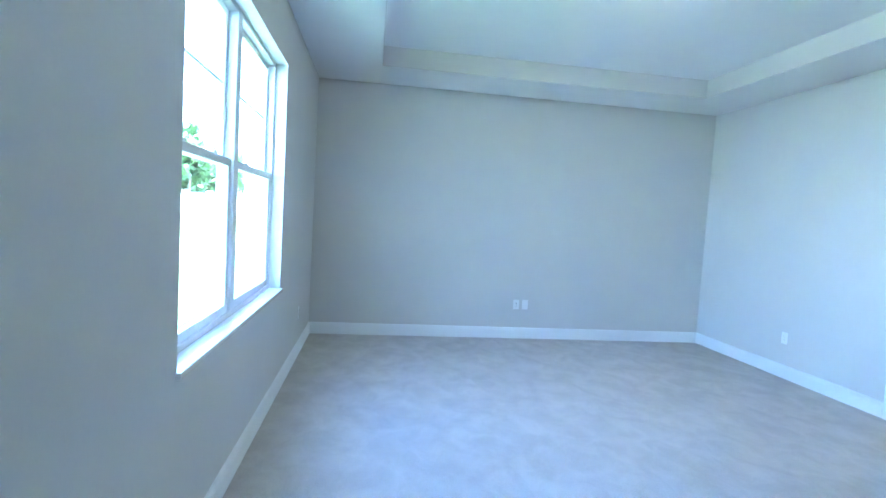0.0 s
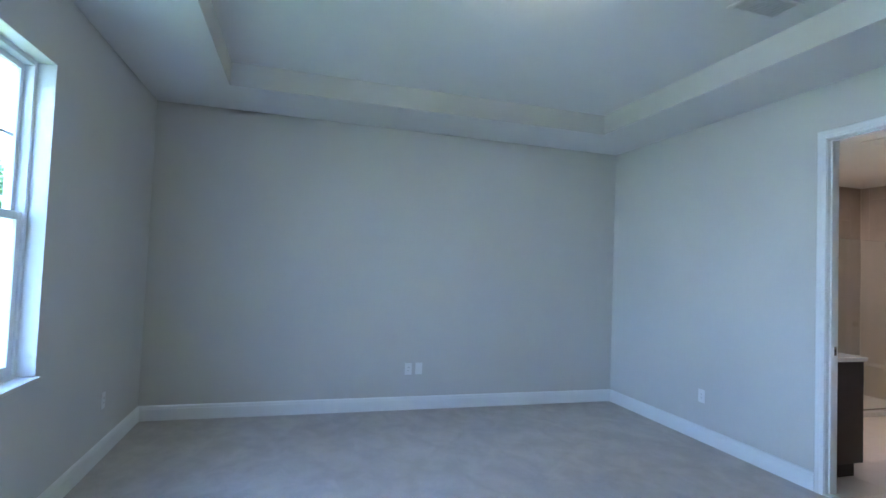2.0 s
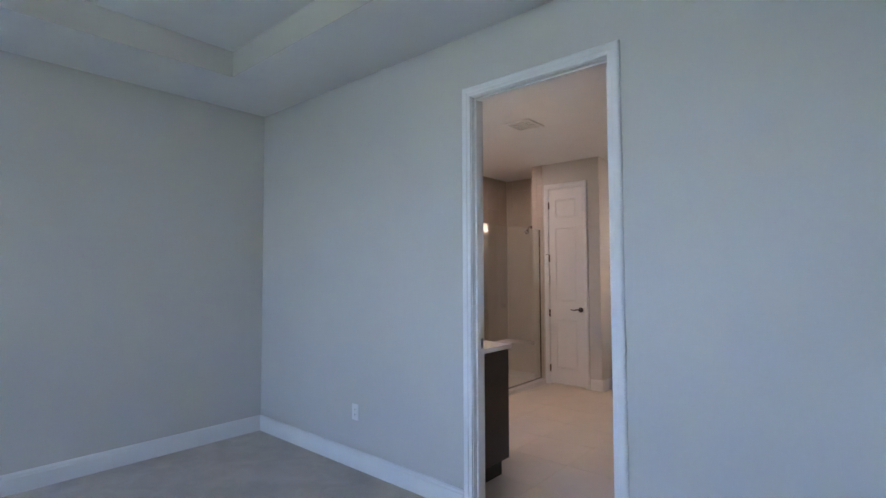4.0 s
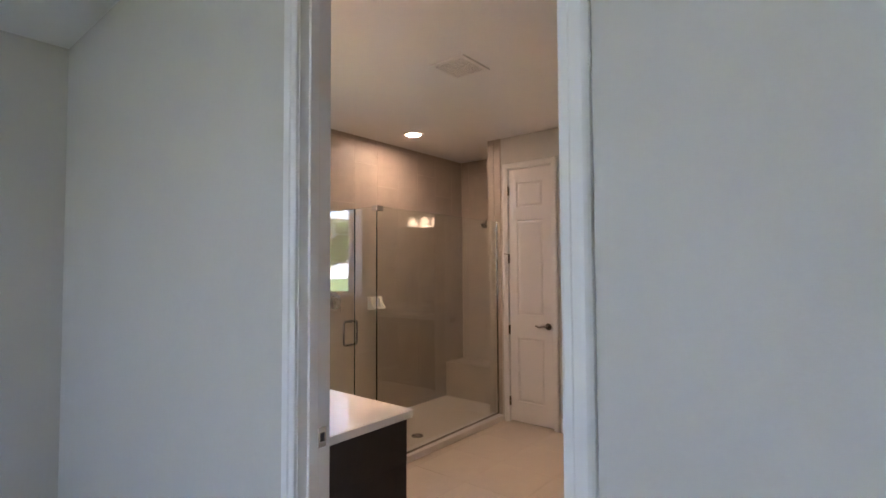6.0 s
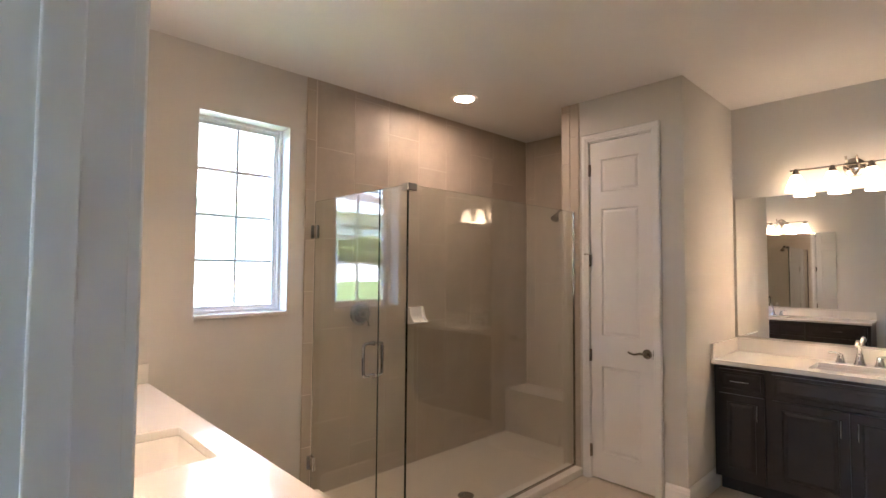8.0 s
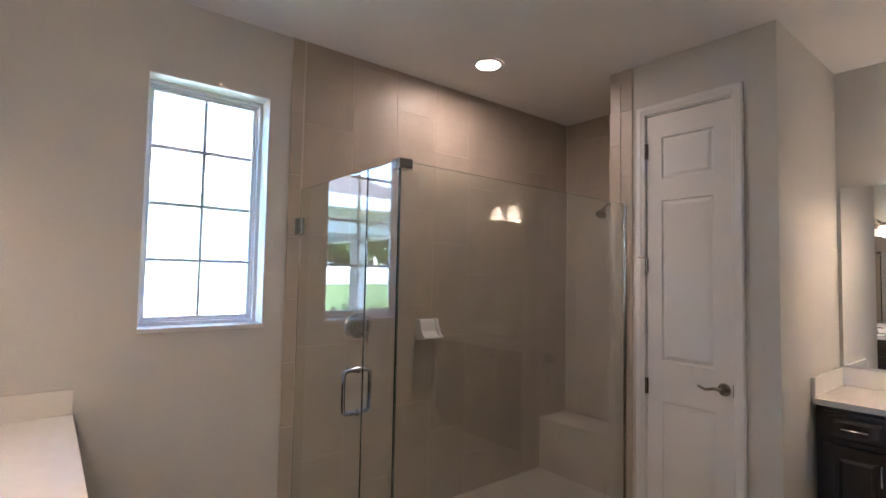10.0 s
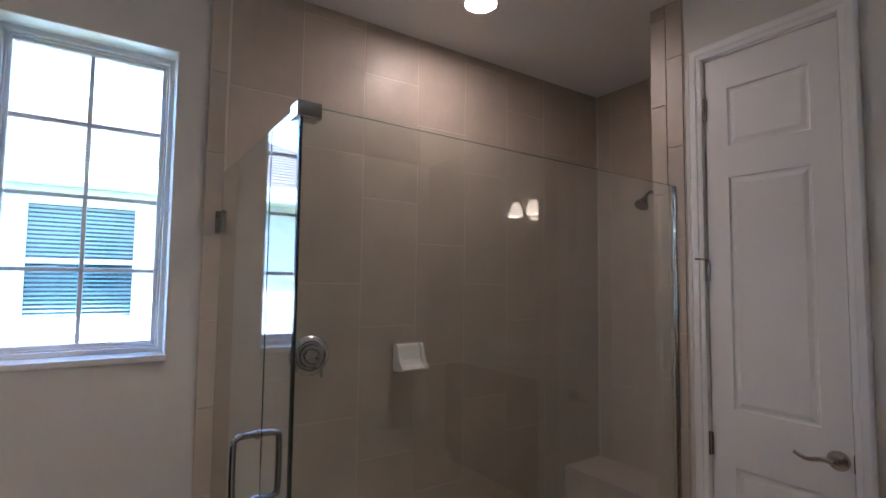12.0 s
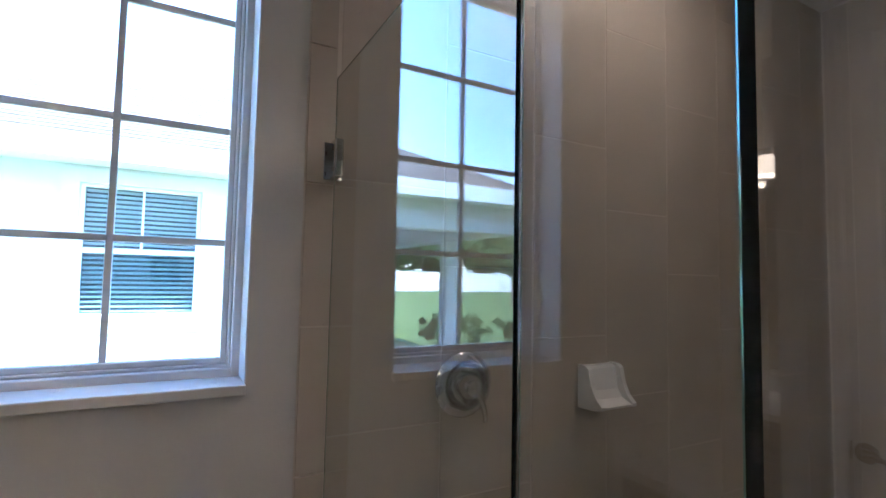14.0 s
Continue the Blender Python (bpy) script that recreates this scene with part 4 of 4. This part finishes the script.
# shingle courses on the two slopes in view
n_courses = 36
course_bm = bmesh.new()
for i in range(n_courses):
    u0, u1 = i / n_courses * half, (i + 1) / n_courses * half + 0.02
    for q in (((RX0 + u0, RY0 + u0), (RX1 - u0, RY0 + u0), (RX1 - u1, RY0 + u1), (RX0 + u1, RY0 + u1)), ((RX0 + u0, RY0 + u0), (RX0 + u1, RY0 + u1), (RX0 + u1, RY1 - u1), (RX0 + u0, RY1 - u0))):
        uu = (u0, u0, u1, u1) if q[1][0] > RX0 + 5 else (u0, u1, u1, u0)
        lift = (0.03, 0.03, 0.012, 0.012) if uu[1] == u0 else (0.03, 0.012, 0.012, 0.03)
        top = [course_bm.verts.new((x, y, zb + u * 0.5 + l)) for (x, y), u, l in zip(q, uu, lift)]
        low = [course_bm.verts.new((v.co.x, v.co.y, v.co.z - 0.012)) for v in top]
        course_bm.faces.new(top)
        for k in range(4):
            course_bm.faces.new((top[k], low[k], low[(k + 1) % 4], top[(k + 1) % 4]))
tagged(part("shingle_courses", course_bm, SHINGLE, roof), kind="stuff")
# covered patio
part("beam", box((-1.95, -0.02, 2.30), (0.0, 0.28, RZ - 0.031), 0.006), STUCCO, house)
part("beam", box((-1.95, 0.281, 2.30), (-1.65, 9.0, RZ - 0.031), 0.006), STUCCO, house)
part("patio_slab", box((-2.0, -0.1, -0.02), (0.0, 9.2, 0.06), 0.01), CONCRETE, house)
for x, y in ((-1.94, 1.62), (-1.94, 8.7)):
    part("column", box((x, y, 0.06), (x + 0.26, y + 0.26, 2.30), 0.006), STUCCO, house, "square white patio column")


def leaf_cloud(count, size, spread, centre, seed, clumps):
    rnd = random.Random(seed)
    bm = bmesh.new()
    cs = []
    for _ in range(clumps):
        v = Vector((rnd.gauss(0, 1), rnd.gauss(0, 1), rnd.gauss(0, 0.9))).normalized() * rnd.uniform(0.35, 1.0)
        cs.append((Vector((v.x * spread[0], v.y * spread[1], v.z * spread[2])) + Vector(centre), rnd.uniform(0.18, 0.42) * spread[0]))
    for i in range(count):
        c0, r = cs[i % clumps]
        d = Vector((rnd.gauss(0, 1), rnd.gauss(0, 1), rnd.gauss(0, 0.8)))
        p = c0 + d.normalized() * r * rnd.uniform(0.3, 1.05)
        n = Vector((rnd.gauss(0, 1), rnd.gauss(0, 1), rnd.gauss(0.6, 1))).normalized()
        a = n.orthogonal().normalized()
        b = n.cross(a)
        s = size * rnd.uniform(0.6, 1.3)
        bm.faces.new([bm.verts.new(p + a * s), bm.verts.new(p + b * s * 0.45), bm.verts.new(p - a * s), bm.verts.new(p - b * s * 0.45)])
    return bm


def tree(m, height, spread, seed, label, leaves=2600, low=0.66, tall=0.32):
    rnd = random.Random(seed)
    t = thing("tree", m, label, "tree", "trees beyond the lawn")
    tb = tube([(0, 0, -0.3), (0.03, 0.02, height * 0.2), (-0.04, 0.05, height * 0.45), (0.05, 0, height * 0.75)], height * 0.022, 8, height * 0.006, 4)
    trunk = part("trunk", tb, BARK, t, "", True)
    for k in range(6):
        a, z = k * 1.05 + rnd.random(), height * rnd.uniform(0.35, 0.62)
        part("limb", tube([(0, 0, z), (math.cos(a) * spread * 0.35, math.sin(a) * spread * 0.35, z + height * 0.09), (math.cos(a) * spread * 0.75, math.sin(a) * spread * 0.75, z + height * 0.2)], height * 0.008, 6, height * 0.002, 3), BARK, trunk)
    part("crown", leaf_cloud(leaves, height * 0.034, (spread, spread, height * tall), (0, 0, height * low), seed, 34), LEAF, t)
    return t


t1 = tree(pose(-34, 56, 0.30), 9.0, 3.6, 11, "dense broadleaf tree behind the far wall", 4200, 0.46, 0.42)
t2 = tree(pose(-26, 58, 0.30), 11.0, 3.2, 12, "tall broadleaf tree behind the far wall", 4600, 0.50, 0.44)
rnd = random.Random(5)
for i in range(20):
    copy_thing(t1 if i % 2 else t2, pose(-64 + i * 2.5 + rnd.uniform(-1, 1), 55 + rnd.uniform(-2, 9), 0.30, 0, 0, rnd.uniform(0, 360)))
tree(pose(-9.9, 27.5, -0.05), 3.2, 0.9, 13, "young staked tree on the lawn", 900)
t3 = tree(pose(-24, 6, -0.16), 2.1, 1.3, 15, "low leafy tree beyond the side fence")
for x, y in ((-24, 12), (-21, 17), (-26, 1), (-23, 24), (-22, -4)):
    copy_thing(t3, pose(x, y, -0.16, 0, 0, x * 31))


def shrub(m, seed):
    s = thing("shrub", m, "low green leafy shrub beside the patio", "shrub", "patio shrubs")
    st = bmesh.new()
    for k in range(5):
        a = k * 1.26
        join(st, tube([(0, 0, -0.05), (0.08 * math.cos(a), 0.08 * math.sin(a), 0.25), (0.2 * math.cos(a), 0.2 * math.sin(a), 0.5)], 0.012, 5, 0.005, 2))
    part("stem", st, BARK, s)
    part("foliage", leaf_cloud(700, 0.06, (0.42, 0.42, 0.36), (0, 0, 0.5), seed, 16), LEAF, s)


shrub(pose(1.35, 15.3, -0.16), 21)
shrub(pose(0.35, 15.2, -0.16), 22)
shrub(pose(-0.75, 15.4, -0.16), 23)

# far block wall with posts, and the side fence
fence = thing("boundary_wall", pose(-20, 48, 0.31), "long white block boundary wall with capped posts", "wall")
for i in range(27):
    x = -45 + i * 3.0
    if i < 26:
        part("panel", box((x + 0.2, -0.06, 0.0), (x + 2.8, 0.06, 1.90), 0.01), FENCEM, fence)
    post = part("post", box((x - 0.2, -0.2, -0.1), (x + 0.2, 0.2, 2.02), 0.01), FENCEM, fence)
    part("cap", box((x - 0.26, -0.26, 2.02), (x + 0.26, 0.26, 2.12), 0.02), FENCEM, post)
side_fence = thing("side_fence", pose(-9.0, 4, -0.16), "white vinyl side fence beyond the bedroom window", "fence")
for i in range(15):
    y = -17.5 + i * 2.4
    part("post", box((-0.065, y - 0.065, -0.1), (0.065, y + 0.065, 1.9), 0.01), FENCEM, side_fence)
    if i < 14:
        part("panel", box((-0.02, y + 0.066, 0.05), (0.02, y + 2.334, 1.83), 0.005), FENCEM, side_fence)

# ---- tiles, piece by piece ----
TW, TH, J = 0.303, 0.61, 0.0036
tile_meshes = {}


def tile_piece(parent, w, h, at, turn, material=TILE, thick=0.0011, name="tile"):
    key = (round(w, 3), round(h, 3), material.name)
    if key not in tile_meshes:
        bm = box((0, -thick, 0), (w, 0, h))
        front = [e for e in bm.edges if all(v.co.y < -thick + 1e-5 for v in e.verts)]
        bmesh.ops.bevel(bm, geom=front, offset=0.0007, segments=1, affect="EDGES")
        me = bpy.data.meshes.new("tile")
        bm.to_mesh(me)
        bm.free()
        me.materials.append(material)
        tile_meshes[key] = me
    ob = new(name, tile_meshes[key])
    ob.parent = parent
    ob.matrix_basis = pose(*at, 0, 0, turn)
    return ob


def tile_wall(parent, origin, turn, x0, x1, first_x, z_top, base_z, skip=None):
    """Upright tiles in columns, each a third of a tile lower than the last; local x runs along the wall."""
    ca, sa = math.cos(radians(turn)), math.sin(radians(turn))
    k = math.floor((x0 - first_x) / TW)
    while first_x + k * TW < x1 - 0.01:
        a, b = max(first_x + k * TW, x0), min(first_x + (k + 1) * TW, x1)
        z = base_z - (k % 3) * 0.2045 - 4 * (TH + J)
        while z < z_top:
            lo, hi = max(z, 0.012), min(z + TH, z_top)
            if hi - lo > 0.02 and b - a > 0.01:
                tile_piece(parent, b - a - J, hi - lo, (origin[0] + ca * (a + J / 2), origin[1] + sa * (a + J / 2), lo), turn)
            z += TH + J
        k += 1


north_backer = structure("shower_backer", box((6.432, YN - 0.008, 0.01), (SX, YN + 0.001, BCEIL)), GROUT, "beige tiled long wall of the shower", "wall")
tile_wall(north_backer, (0, YN - 0.008, 0), 0, 6.438, SX - 0.012, 6.746, BCEIL - 0.002, 2.118)
tile_wall(shower_end, (SX, YN - 0.014, 0), -90, 0.0, YN - CY1 - 0.014, 0.1, BCEIL - 0.002, 2.0)
trim = structure("tile_edge_trim", box((6.366, YN - 0.004, 0.0), (6.436, YN + 0.001, BCEIL)), GROUT, "column of slim beige edge tiles", "trim")
z = 0.005
while z < BCEIL - 0.02:
    tile_piece(trim, 0.066, min(0.333, BCEIL - z - 0.002), (6.368, YN - 0.004, z), 0, TILE, 0.006)
    z += 0.337
strip = structure("tile_return_strip", box((CX - 0.003, 5.293, 0.0), (CX + 0.001, CY1, BCEIL)), GROUT, "slim beige tiles at the end of the shower wall", "trim")
for a, w, s in ((5.448, 0.073, 0.10), (5.372, 0.074, 0.30)):
    z = -s
    while z < BCEIL - 0.02:
        lo, hi = max(z, 0.003), min(z + 0.40, BCEIL - 0.002)
        if hi - lo > 0.02:
            tile_piece(strip, w, hi - lo, (CX - 0.003, a, lo), -90, TILE, 0.005)
        z += 0.403
return_backer = structure("return_wall_tiles", box((CX + 0.001, CY1 - 0.001, 0.0), (SX, CY1 + 0.002, BCEIL)), GROUT, "beige tiled short wall behind the shower head", "wall")
tile_wall(return_backer, (SX - 0.012, CY1 + 0.002, 0), 180, 0.0, SX - CX - 0.01, 0.2, BCEIL - 0.002, 2.1)

# bathroom floor tiles
fw, fl = 0.457, 0.457
floor_tile_mesh = {}
ix = 0
x = PX + 0.002
while x < EX - 0.02:
    y = BYS + 0.002
    while y < YN - 0.02:
        w, l = min(fw, EX - 0.002 - x), min(fl, YN - 0.002 - y)
        key = (round(w, 3), round(l, 3))
        if key not in floor_tile_mesh:
            bm = box((0, 0, -0.005), (w - 0.002, l - 0.002, 0))
            bmesh.ops.bevel(bm, geom=[e for e in bm.edges if all(v.co.z > -1e-5 for v in e.verts)], offset=0.001, segments=1, affect="EDGES")
            me = bpy.data.meshes.new("floor_tile")
            bm.to_mesh(me)
            bm.free()
            me.materials.append(FLOORT)
            floor_tile_mesh[key] = me
        if not (x > CX and y > CY0) and not (x > 6.5 and y > 5.42):
            ft = new("tile", floor_tile_mesh[key])
            ft.parent = bath_floor
            ft.location = (x, y, 0)
        y += fl
    x += fw
